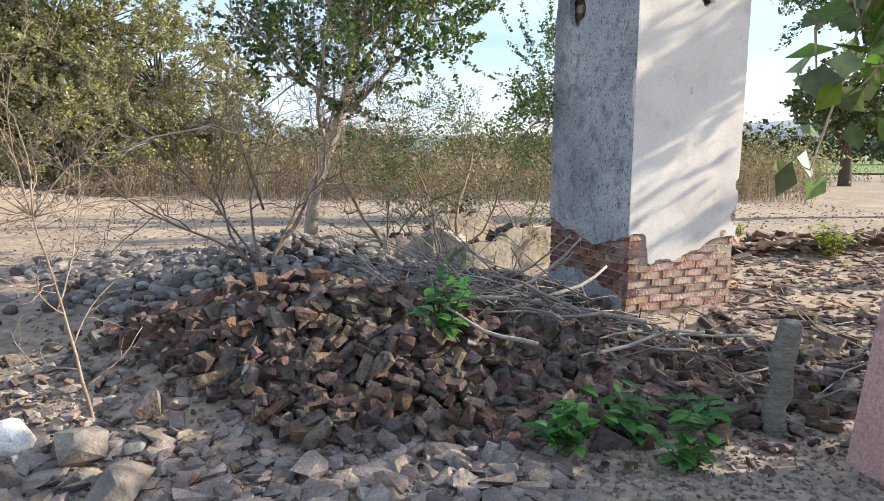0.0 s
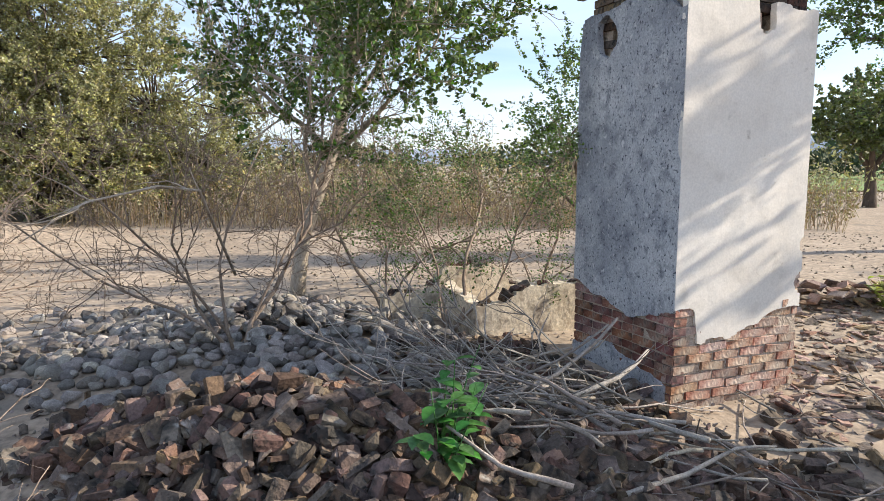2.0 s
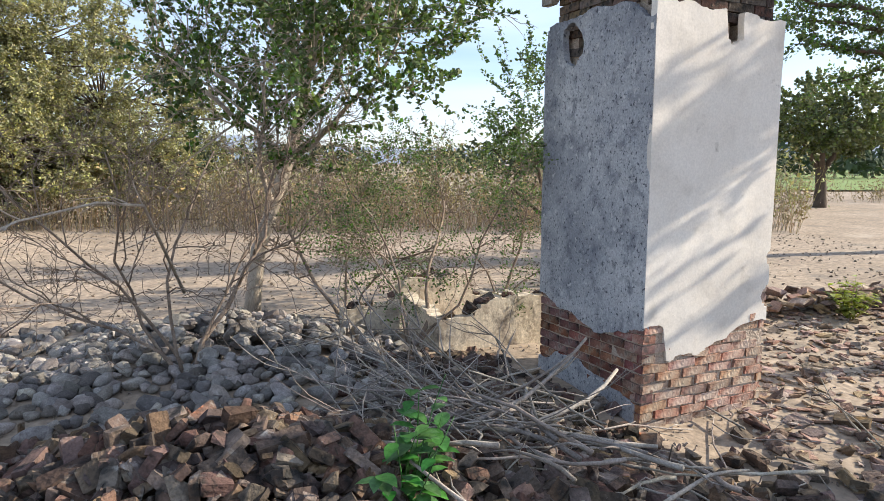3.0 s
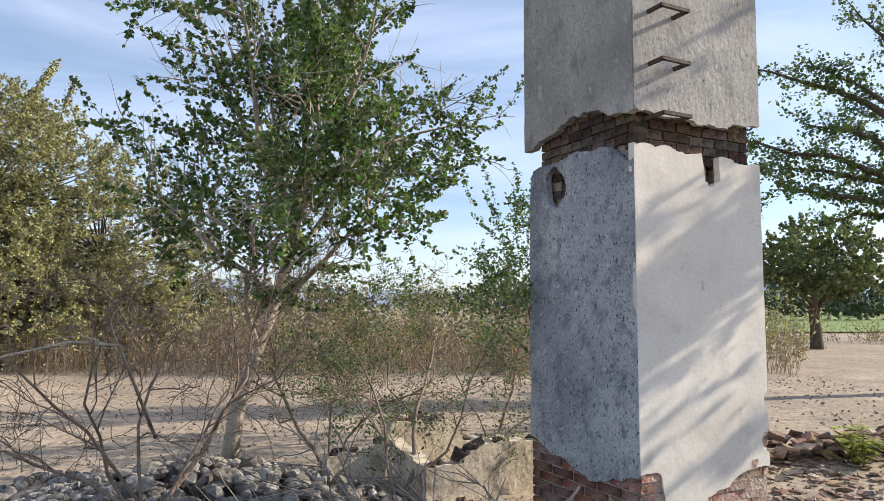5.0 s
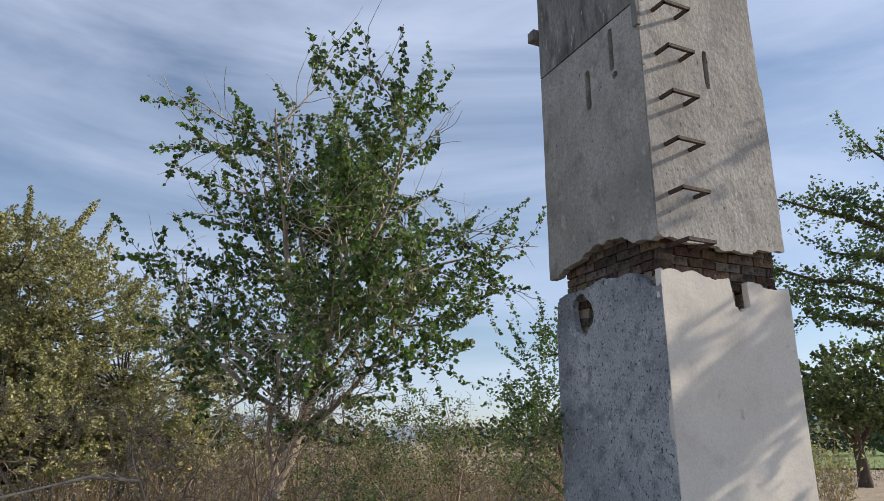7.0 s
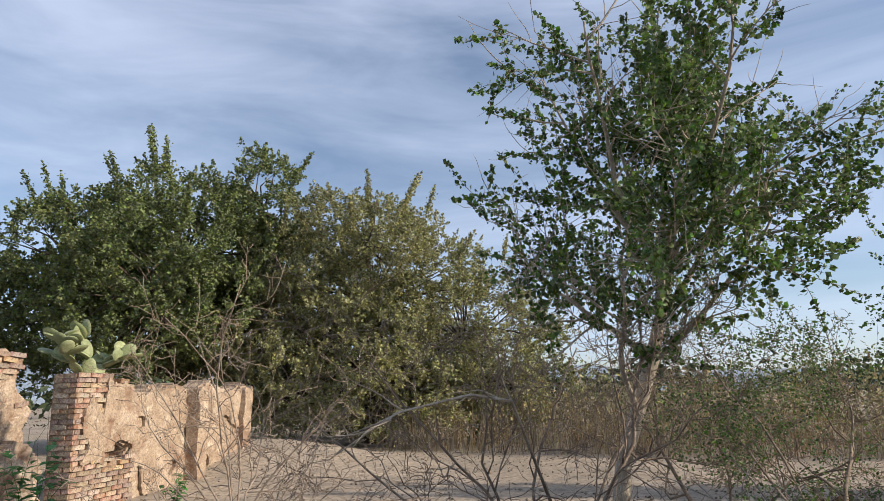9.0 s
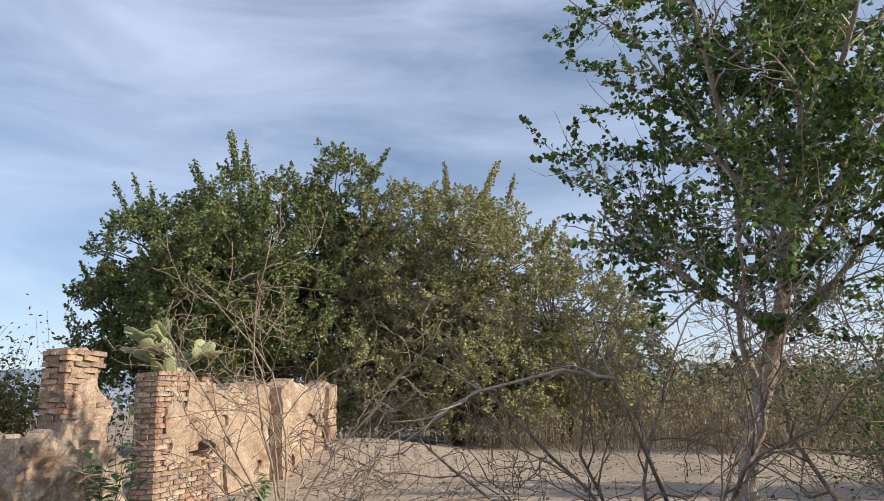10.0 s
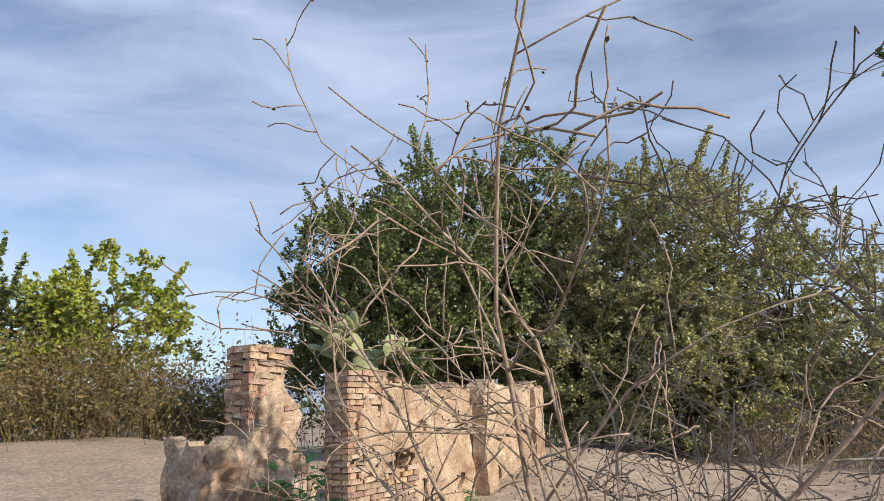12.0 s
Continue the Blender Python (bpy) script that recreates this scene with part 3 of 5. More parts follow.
# trees
def limb(geo, rng, start, direction, length, radius, level, spec, tips):
    """Grows one limb with its side limbs; tips collects the places for leaves."""
    k = spec["segs"][min(level, len(spec["segs"]) - 1)]
    pts, p, d = [np.array(start, float)], np.array(start, float), np.array(direction, float)
    d /= np.linalg.norm(d)
    crook = spec["crook"] * (1 + 0.4 * level)
    for i in range(k):
        d = d + rng.normal(size=3) * crook + np.array([0, 0, spec["lift"][min(level, len(spec["lift"]) - 1)]])
        d /= np.linalg.norm(d)
        p = p + d * length / k
        pts.append(p)
    end = 0.35 if level < spec["levels"] else 0.25
    radii = [max(radius * (1 - (1 - end) * i / k), spec["thin"]) for i in range(k + 1)]
    geo.tube(pts, radii, spec["sides"][min(level, len(spec["sides"]) - 1)], cap=True)
    if level >= spec["levels"]:
        tips.append((pts, level))
        return
    if level == spec["levels"] - 1:
        tips.append((pts[k // 2:], level))
    n = spec["branches"][min(level, len(spec["branches"]) - 1)]
    for b in range(n):
        t = spec["from"][min(level, len(spec["from"]) - 1)] + (1 - spec["from"][min(level, len(spec["from"]) - 1)]) * (b + rng.uniform(0.2, 0.9)) / n
        t = min(t, 0.99)
        i = min(int(t * k), k - 1)
        q = pts[i] + (pts[i + 1] - pts[i]) * (t * k - i)
        axis_d = pts[i + 1] - pts[i]
        axis_d /= np.linalg.norm(axis_d)
        side = np.cross(axis_d, rng.normal(size=3))
        side /= np.linalg.norm(side) + 1e-9
        a = radians(rng.uniform(*spec["angle"]))
        nd = axis_d * math.cos(a) + side * math.sin(a)
        limb(geo, rng, q, nd, length * spec["ratio"] * rng.uniform(0.7, 1.2) * (1.1 - 0.4 * t), radius * (1 - (1 - end) * t) * 0.62, level + 1, spec, tips)


def leaf_points(tips, rng, per, jitter):
    out = []
    for pts, level in tips:
        pts = np.asarray(pts)
        t = rng.uniform(0, len(pts) - 1.001, per)
        i = t.astype(int)
        f = (t - i)[:, None]
        out.append(pts[i] * (1 - f) + pts[i + 1] * f + rng.normal(size=(per, 3)) * jitter)
    return np.concatenate(out)


def make_plant(name, seed, mains, spec, bark, leaf=None, per=0, jitter=0.05, size=0.05, label="", category="tree", aspect=0.6, group="", keep=None):
    """A tree or shrub: mains are (start, direction, length, radius) of its stems."""
    rng = np.random.default_rng(seed)
    base = Vector(mains[0][0])
    root = thing(name, base, label, category, group)
    tips = []
    for k, (s, d, ln, r) in enumerate(mains):
        wood = Geo()
        limb(wood, rng, s, d, ln, r, 0, spec, tips)
        ob = part("stem" if category == "shrub" else "branch", wood.data(), bark, root, smooth=True)
        ob.matrix_parent_inverse = Matrix.Translation(-base)
    if leaf and per:
        pts = leaf_points(tips, rng, per, jitter)
        if keep:
            pts = pts[[keep(q) for q in pts]]
        crown = Geo()
        crown.leaves(pts, size, rng, aspect)
        c = part("crown", crown.data(), leaf, root)
        c.matrix_parent_inverse = Matrix.Translation(-base)
    return root


SPEC_TREE = dict(levels=3, segs=(7, 6, 5, 4), crook=0.10, lift=(0.02, 0.05, 0.06, 0.05), thin=0.003, sides=(9, 6, 4, 3), branches=(9, 8, 7), **{"from": (0.3, 0.25, 0.15)}, angle=(28, 62), ratio=0.55)
SPEC_BARE = dict(levels=3, segs=(7, 6, 5, 4), crook=0.21, lift=(0.02, 0.01, 0.0, 0.0), thin=0.0021, sides=(7, 5, 4, 3), branches=(7, 7, 4), **{"from": (0.3, 0.2, 0.2)}, angle=(30, 75), ratio=0.55)

# the leafy tree behind the stones
TB = np.array([-1.45, 7.33, height(-1.45, 7.33) - 0.05])
bend = [np.array(q) for q in ((0, 0, 0), (0.03, 0.0, 0.35), (0.08, 0.02, 0.75), (0.22, 0.05, 1.15), (0.36, 0.08, 1.55), (0.47, 0.1, 1.95), (0.52, 0.1, 2.3))]
T1, T0 = TB + bend[6], TB + bend[5]
mains = []
for o, az, el, ln in ((T1, 100, 82, 2.6), (T1, 60, 66, 2.3), (T1, 130, 66, 2.2), (T1, 190, 58, 2.3), (T1, 240, 70, 2.3), (T1, 300, 62, 2.3), (T1, 350, 52, 2.4), (T0, 15, 36, 2.2), (T0, 170, 36, 2.1), (T0, 95, 40, 1.8), (T0, 280, 40, 1.6), (TB + bend[4], 175, 46, 1.7), (TB + bend[4], 15, 44, 1.6), (TB + bend[3], 250, 50, 1.3)):
    a, e = radians(az), radians(el)
    mains.append((o, (math.cos(a) * math.cos(e), math.sin(a) * math.cos(e), math.sin(e)), ln, 0.032))
rngt = np.random.default_rng(12)
leafy = thing("tree", TB, "slender leafy tree with a pale leaning trunk", "tree")
LOFF = Matrix.Translation(-Vector(TB))
CC, CR = np.array([-0.55, 7.42, 3.55]), np.array([2.2, 1.9, 1.70])


def in_crown(q, room=1.0):
    d = (q - CC) / CR
    return np.linalg.norm(d) < room * (1 + 0.22 * noise.noise((d[0] * 2.0, d[1] * 2.0, d[2] * 2.0 + 4)))


def shoot(geo, rng, p, d, ln, r, lift):
    pts = [p]
    for _ in range(5):
        d = d + rng.normal(size=3) * 0.16 + np.array([0, 0, lift])
        d = d / np.linalg.norm(d)
        pts.append(pts[-1] + d * ln / 5)
    geo.tube(pts, np.linspace(r, max(r * 0.3, 0.0015), 6), 4, cap=False)
    return np.array(pts)


def along(pts, t):
    t = min(t, 0.999) * (len(pts) - 1)
    i = int(t)
    return pts[i] + (pts[i + 1] - pts[i]) * (t - i), (pts[i + 1] - pts[i]) / np.linalg.norm(pts[i + 1] - pts[i])


twigs, spots_l = Geo(), []
for o, d, ln, r in mains:
    g, ends = Geo(), []
    limb(g, rngt, o, d, ln * 0.95, r, 1, dict(SPEC_TREE, levels=1, lift=(0.04, 0.04), segs=(7, 8)), ends)
    part("branch", g.data(), M_BARK, leafy, smooth=True).matrix_parent_inverse = LOFF
    way = np.array(ends[0][0])
    for k in range(9):
        p, ax = along(way, 0.2 + 0.8 * (k + rngt.uniform(0, 0.9)) / 9)
        side = np.cross(ax, rngt.normal(size=3))
        side /= np.linalg.norm(side)
        bough = shoot(twigs, rngt, p, ax * 0.75 + side, rngt.uniform(0.55, 1.15), 0.011, 0.03)
        for j in range(9):
            q, bx = along(bough, 0.15 + 0.85 * (j + rngt.uniform(0, 0.9)) / 9)
            side = np.cross(bx, rngt.normal(size=3))
            side /= np.linalg.norm(side)
            if not in_crown(q):
                continue
            tip = shoot(twigs, rngt, q, bx * 0.8 + side * 0.9 + np.array([0, 0, 0.1]), rngt.uniform(0.28, 0.66), 0.004, 0.06)
            if not in_crown(tip[3], 1.06) or noise.noise((q[0] * 2.5, q[1] * 2.5, q[2] * 2.5)) < -0.14:
                continue
            n_l = 50
            t = rngt.uniform(0.05, 4.99, n_l)
            i = t.astype(int)
            f = (t - i)[:, None]
            spots_l.append(tip[i] * (1 - f) + tip[i + 1] * f + rngt.normal(size=(n_l, 3)) * 0.0047 * (7.5 - t)[:, None])
part("twig_mass", twigs.data(), M_BARK, leafy).matrix_parent_inverse = LOFF
g = Geo()
g.leaves(np.concatenate(spots_l), 0.046, rngt, 0.8)
part("crown", g.data(), M_LEAF, leafy).matrix_parent_inverse = LOFF
g = Geo()
g.tube([TB + q for q in bend], [0.085, 0.072, 0.066, 0.062, 0.058, 0.05, 0.04], 10)
part("trunk", g.data(), M_BARK, leafy, smooth=True).matrix_parent_inverse = LOFF

# bare shrubs round it
def bare(seed, x, y, stems, label, tall, leaf=None, per=0, size=0.02, jitter=0.03, spec=None, z=None, name="shrub", bough=None):
    z = height(x, y) - 0.04 if z is None else z
    rng = np.random.default_rng(seed)
    mains = []
    for n_stem, (a, e, f) in enumerate(stems):
        a, e = radians(a), radians(e)
        mains.append(((x + rng.uniform(-0.04, 0.04), y + rng.uniform(-0.04, 0.04), z), (math.cos(a) * math.cos(e), math.sin(a) * math.cos(e), math.sin(e)), tall * f, (0.008 * tall + 0.005) * (1.0 if n_stem == 0 else 0.6)))
    root = make_plant(name, seed, mains, spec or SPEC_BARE, M_DARKTWIG, leaf, per, jitter, size, label, "shrub")
    if bough:
        g = Geo()
        q = [np.array(p) for p in bough]
        g.tube(q, np.linspace(0.012, 0.004, len(q)), 6)
        for k in range(1, len(q)):
            for _ in range(3):
                shoot(g, rng, q[k - 1] + (q[k] - q[k - 1]) * rng.uniform(0, 1), (q[k] - q[k - 1]) / np.linalg.norm(q[k] - q[k - 1]) + rng.normal(size=3) * 0.6, rng.uniform(0.15, 0.4), 0.005, 0.0)
        part("bough", g.data(), M_BARK, root, smooth=True).matrix_parent_inverse = Matrix.Translation(-root.location)
    return root


bare(21, -1.53, 5.82, ((100, 80, 1.0), (185, 68, 0.95), (20, 72, 0.8), (250, 70, 0.8), (150, 60, 0.9), (200, 48, 0.8)), "leafless grey-brown thorny shrub among the cobbles", 2.2, bough=((-1.53, 5.8, 1.0), (-1.58, 5.3, 1.62), (-1.67, 4.9, 1.66), (-1.95, 4.62, 1.58), (-2.2, 4.42, 1.38)))
bare(22, -0.57, 7.37, ((90, 84, 1.0), (20, 72, 0.7), (170, 76, 0.8)), "leafless slim sapling with fine twigs", 2.0)
bare(23, 0.02, 6.75, ((40, 62, 1.0), (150, 70, 0.9), (350, 60, 1.0), (90, 80, 1.05)), "thorny shrub with feathery green leaflets", 2.0, M_LEAF, 17, 0.026, 0.035, dict(SPEC_BARE, branches=(7, 6, 4)))
bare(24, 1.0, 8.5, ((90, 78, 1.0), (10, 60, 0.8), (160, 66, 0.9)), "leafless thin shrub behind the tank", 1.7)
# shrub beside the end of the walk
SB = (-1.82, 3.41, height(-1.82, 3.41) - 0.04)
F1 = (-2.42, 4.0, 1.1)
F0 = (-2.17, 3.75, 0.60)
mains = [(SB, (-0.60, 0.71, 1.05), 1.3, 0.011), (F0, (-0.2, 0.8, 0.7), 1.2, 0.006)]
for d, ln in (((-0.45, -0.05, 1.0), 1.25), ((0.12, 0.10, 1.0), 1.15), ((-0.62, -0.28, 0.75), 1.1), ((0.45, 0.45, 0.8), 1.1), ((-0.35, 0.7, 0.6), 1.1), ((-0.75, -0.40, 0.3), 1.0), ((0.5, 0.7, 0.3), 1.0), ((-0.5, -0.35, 0.0), 1.0), ((-0.2, 0.3, 0.7), 1.1), ((-0.8, 0.2, 0.25), 1.0), ((-0.55, -0.2, 0.55), 1.1), ((0.1, 0.7, 0.15), 0.9)):
    mains.append((F1, d, ln * 0.92, 0.0052))
make_plant("shrub", 33, mains, dict(SPEC_BARE, levels=2, segs=(9, 7, 5), branches=(9, 5), ratio=0.40, crook=0.14, thin=0.0013, **{"from": (0.15, 0.2, 0.2)}), M_TWIG, M_DARKBARK, 1, 0.003, 0.008, "leafless thorny shrub leaning over the dirt path", "shrub")

# big spreading trees: limbs plus a crown of leaf sprays over rounded lobes
def big_tree(seed, base, lobes, trunk, leaf, clumps, per, size, spray, label, name="tree", bark=None, clear=0.25, knot=0.62, shoots=0.0):
    """lobes: rounded masses (place from the base, radii); clumps: tufts over them, each of some sprays of per leaves."""
    rng = np.random.default_rng(seed)
    base = Vector(base)
    root = thing(name, base, label, "tree")
    wood = Geo()
    k = 6
    foot = np.array(base)
    top = foot + np.array([0, 0, trunk[1]])
    wood.tube([foot + (top - foot) * i / k + rng.normal(size=3) * trunk[0] * 0.15 for i in range(k + 1)], [trunk[0] * (1.25 - 0.5 * i / k) for i in range(k + 1)], 10)
    share = np.array([l[3] * l[4] * l[5] for l in lobes]) ** 0.7
    share /= share.sum()
    roots, ways = [], []
    for (cx, cy, cz, rx, ry, rz), s in zip(lobes, share):
        c = foot + np.array([cx, cy, cz])
        mid = (top + c) / 2 + rng.normal(size=3) * 0.3
        wood.tube([top - np.array([0, 0, 0.3]), mid, c], [trunk[0] * 0.6, trunk[0] * 0.4, trunk[0] * 0.12], 7)
        n = max(4, int(clumps * s))
        d = rng.normal(size=(n, 3))
        d /= np.linalg.norm(d, axis=1)[:, None]
        bumps = np.array([1 + 0.35 * noise.noise((q[0] * 2.6 + seed, q[1] * 2.6, q[2] * 2.6)) for q in d])
        p = c + d * (rng.uniform(0.3, 1.0, n) ** 0.35 * bumps)[:, None] * np.array([rx, ry, rz])
        for j in range(n):
            r = knot * rng.uniform(0.55, 1.25)
            m = max(3, int(9 * (r / knot) ** 2))
            e = rng.normal(size=(m, 3)) + d[j] * 0.7 + np.array([0, 0, 0.35])
            e /= np.linalg.norm(e, axis=1)[:, None]
            roots.append(p[j] + e * r * rng.uniform(0.45, 1.0, (m, 1)) * np.array([1, 1, 0.75]))
            ways.append(e + rng.normal(size=(m, 3)) * 0.3)
            if j % 4 == 0:
                wood.tube([c, (c + p[j]) / 2 + rng.normal(size=3) * 0.15, p[j]], [trunk[0] * 0.12, trunk[0] * 0.07, 0.01], 4)
            if shoots and d[j][2] > 0.1 and rng.uniform() < shoots:
                q = p[j] + (d[j] + np.array([0, 0, 0.6])) * r * np.linspace(0.4, 1.6, 7)[:, None]
                roots.append(q)
                ways.append(np.repeat((d[j] + np.array([0, 0, 0.6]))[None], 7, axis=0))
    part("trunk", wood.data(), bark or M_DARKBARK, root, smooth=True).matrix_parent_inverse = Matrix.Translation(-base)
    cs, out = np.concatenate(roots), np.concatenate(ways)
    out /= np.linalg.norm(out, axis=1)[:, None]
    t = rng.uniform(-0.5, 1.0, (len(cs), per, 1))
    pts = cs[:, None, :] + out[:, None, :] * t * spray * 0.5 + rng.normal(size=(len(cs), per, 3)) * spray * 0.10 * (1.15 - np.abs(t))
    pts = pts.reshape(-1, 3)
    pts = pts[pts[:, 2] > base.z + clear + 0.25 * np.sin(pts[:, 0] * 2.1) + 0.2 * np.sin(pts[:, 1] * 3.3 + 1)]
    g = Geo()
    g.leaves(pts, size, rng, 0.65, 0.1)
    part("crown", g.data(), leaf, root).matrix_parent_inverse = Matrix.Translation(-base)
    return root


def boughs_tree(seed, base, tall, radius, boughs, leaf, label, size=0.06, per=70, bark=None):
    """A tree with bare trunk and long boughs: each (start height, end from the base, half-thickness, shoots)."""
    rng = np.random.default_rng(seed)
    base = Vector(base)
    foot = np.array(base)
    root = thing("tree", base, label, "tree")
    off = Matrix.Translation(-base)
    g = Geo()
    g.tube([foot + np.array([0.1 * math.sin(i * 1.3), 0.08 * math.cos(i), tall * i / 6]) for i in range(7)], [radius * (1.25 - 0.14 * i) for i in range(7)], 10)
    part("trunk", g.data(), bark or M_DARKBARK, root, smooth=True).matrix_parent_inverse = off
    spots = []
    for z0, end, half, count in boughs:
        a, b = foot + np.array([0, 0, z0]), foot + np.array(end)
        line = [a + (b - a) * q + np.array([0, 0, 0.12 * math.sin(3.1 * q)]) * np.linalg.norm(b - a) * 0.5 + rng.normal(size=3) * 0.04 for q in np.linspace(0, 1, 8)]
        g = Geo()
        g.tube(line, np.linspace(radius * 0.42, 0.008, 8), 6)
        for j in range(count):
            q, ax = along(np.array(line), 0.25 + 0.75 * (j + rng.uniform(0, 1)) / count)
            d = ax * 0.8 + rng.normal(size=3) * np.array([0.7, 0.7, 0.5])
            tip = shoot(g, rng, q, d, half * rng.uniform(0.6, 1.5), 0.006, 0.03)
            t = rng.uniform(0.3, 4.99, per)
            i = t.astype(int)
            f = (t - i)[:, None]
            spots.append(tip[i] * (1 - f) + tip[i + 1] * f + rng.normal(size=(per, 3)) * size * 0.75)
        part("branch", g.data(), bark or M_DARKBARK, root, smooth=True).matrix_parent_inverse = off
    g = Geo()
    g.leaves(np.concatenate(spots), size, rng, 0.7)
    part("crown", g.data(), leaf, root).matrix_parent_inverse = off
    return root


big_tree(41, (-15.6, 16.6, 0.2), [(-0.3, 0, 5.8, 3.2, 3.2, 2.3), (-2.7, -1.8, 5.6, 2.0, 2.0, 1.8), (-3.7, -2.6, 3.8, 1.3, 1.3, 1.6), (1.6, 1.2, 7.2, 1.1, 1.1, 1.9), (1.0, -2.2, 4.2, 2.8, 2.3, 2.1), (-1.6, -1.6, 3.6, 2.6, 2.1, 1.8)], (0.38, 2.4), M_DARKLEAF, 760, 40, 0.088, 0.55, "large dark green spreading tree behind the ruined wall", clear=1.2, knot=0.55, shoots=0.15)
big_tree(43, (-10.9, 19.4, 0.2), [(0, 0, 4.4, 3.9, 3.4, 2.8), (2.7, 0.6, 3.0, 2.8, 2.6, 2.1), (-2.6, -0.9, 4.5, 2.6, 2.5, 2.3), (0.4, -1.2, 5.8, 2.0, 1.8, 1.5), (-0.5, -2.0, 2.6, 3.5, 2.2, 2.0), (-2.8, -2.2, 2.9, 2.2, 2.0, 1.8), (3.9, 1.0, 1.7, 1.9, 1.9, 1.4), (1.6, -2.0, 1.8, 2.2, 1.6, 1.5), (-1.2, -2.6, 1.5, 2.4, 1.0, 1.2), (-3.4, -1.0, 1.7, 1.6, 1.4, 1.2)], (0.32, 2.0), M_OLIVE, 1130, 42, 0.074, 0.5, "large dense olive-green tree at the field's edge", clear=0.55, knot=0.54, shoots=0.12)
big_tree(44, (1.75, 9.6, 0.25), [(0, 0, 2.2, 0.75, 0.7, 0.65), (-0.25, 0.1, 1.7, 0.6, 0.6, 0.5), (0.3, 0, 2.7, 0.5, 0.5, 0.4)], (0.05, 1.2), M_LEAF, 60, 14, 0.045, 0.3, "small leafy green tree behind the tower", knot=0.22, shoots=0.4)
big_tree(45, (15.0, 25.5, 0.2), [(0, 0, 3.5, 1.9, 1.8, 1.2), (-0.9, -0.2, 2.9, 1.2, 1.2, 0.9), (1.1, 0.3, 3.1, 1.3, 1.2, 1.0)], (0.2, 1.7), M_DARKLEAF, 120, 20, 0.15, 0.5, "round-crowned tree with a short trunk far across the field", knot=0.6)
boughs_tree(47, (10.6, 13.4, 0.2), 5.2, 0.22, [(3.4, (-4.6, 0.0, 4.7), 0.55, 36), (4.4, (-4.2, 0.3, 6.3), 0.55, 28), (3.0, (-3.9, -0.2, 3.75), 0.55, 34), (3.4, (-3.6, 0.5, 4.3), 0.6, 34), (3.8, (-3.3, -0.4, 5.0), 0.6, 26), (4.2, (-2.7, 0.1, 6.2), 0.6, 24), (4.6, (-1.9, 0.3, 7.6), 0.6, 22), (4.8, (-1.2, -0.3, 8.2), 0.6, 22), (4.8, (0.6, 0.5, 7.9), 0.7, 22), (3.6, (2.4, 0.4, 5.6), 0.7, 24), (3.2, (-2.4, 0.9, 3.3), 0.5, 22), (3.4, (0.4, -2.2, 5.4), 0.6, 20)], M_LEAF, "open-crowned tree with dark drooping boughs", 0.075, 46)
big_tree(49, (6.7, 4.9, 0.1), [(0, 0.1, 3.0, 1.5, 1.2, 0.9), (0.3, -0.9, 2.6, 1.4, 1.0, 0.9), (0.6, 0.3, 3.9, 1.5, 0.8, 0.8), (0.9, -0.7, 3.6, 1.4, 0.9, 0.8)], (0.12, 1.9), M_LEAF, 56, 16, 0.10, 0.45, "leafy tree shading the rubble heap", knot=0.45)
boughs_tree(50, (7.9, 7.3, 0.1), 7.2, 0.11, [(5.3, (-2.36, -1.24, 3.40), 0.30, 95), (6.0, (-2.09, -1.12, 4.37), 0.22, 9), (5.8, (-2.0, -1.06, 4.10), 0.22, 10), (3.9, (-1.63, -0.92, 2.80), 0.2, 12), (6.9, (-1.9, -1.04, 5.47), 0.2, 5)], M_LEAF, "leafy tree casting dappled shade on the tower", 0.06, 34)
big_tree(51, (-25.4, 9.9, 0.9), [(0, 0, 3.6, 2.2, 2.2, 2.0), (-1.5, -1.6, 2.9, 1.8, 1.5, 1.5)], (0.2, 2.2), M_YELLOWLEAF, 120, 22, 0.16, 0.6, "yellow-green tree beyond the dirt yard", shoots=0.3)
big_tree(53, (-27.0, 4.4, 0.9), [(0, 0, 4.0, 2.4, 2.4, 2.0), (0.5, 2.2, 3.4, 1.8, 1.8, 1.5)], (0.2, 2.2), M_DARKLEAF, 120, 20, 0.16, 0.6, "green tree beyond the dirt yard", shoots=0.3)


# brush along the far side of the field
def brush(seed, pts_fn, n, tall, material, label, name="dry_brush", leafy=0, leaf_size=0.06, lean=0.35, width=0.008):
    rng = np.random.default_rng(seed)
    g = Geo()
    for _ in range(n):
        x, y = pts_fn(rng)
        h = tall * rng.uniform(0.5, 1.15) * (1.0 + 0.75 * noise.noise((x * 0.45, y * 0.45, seed)))
        z = height(x, y) - 0.03
        d = np.array([rng.normal() * lean, rng.normal() * lean, 1.0])
        p0 = np.array([x, y, z])
        p1 = p0 + d * h * 0.5 + rng.normal(size=3) * 0.04
        p2 = p0 + d * h + rng.normal(size=3) * 0.12 * h
        g.tube([p0, p1, p2], [width, width * 0.8, width * 0.4], 3, cap=False)
        if leafy:
            t = rng.uniform(0.2, 1.05, leafy)[:, None]
            g.leaves(p0 + (p2 - p0) * t + rng.normal(size=(leafy, 3)) * 0.12 * h, leaf_size, rng, 0.45)
    return tagged(new(name, mesh_of(name, *g.data(), material)), label, "brush", kind="stuff")


brush(61, lambda r: (r.uniform(-9, 9), 16.2 + r.uniform(0, 1.6) + 0.06 * r.normal()), 1500, 1.1, M_STRAW, "dry standing stalks along the field's edge", leafy=4, lean=0.14)
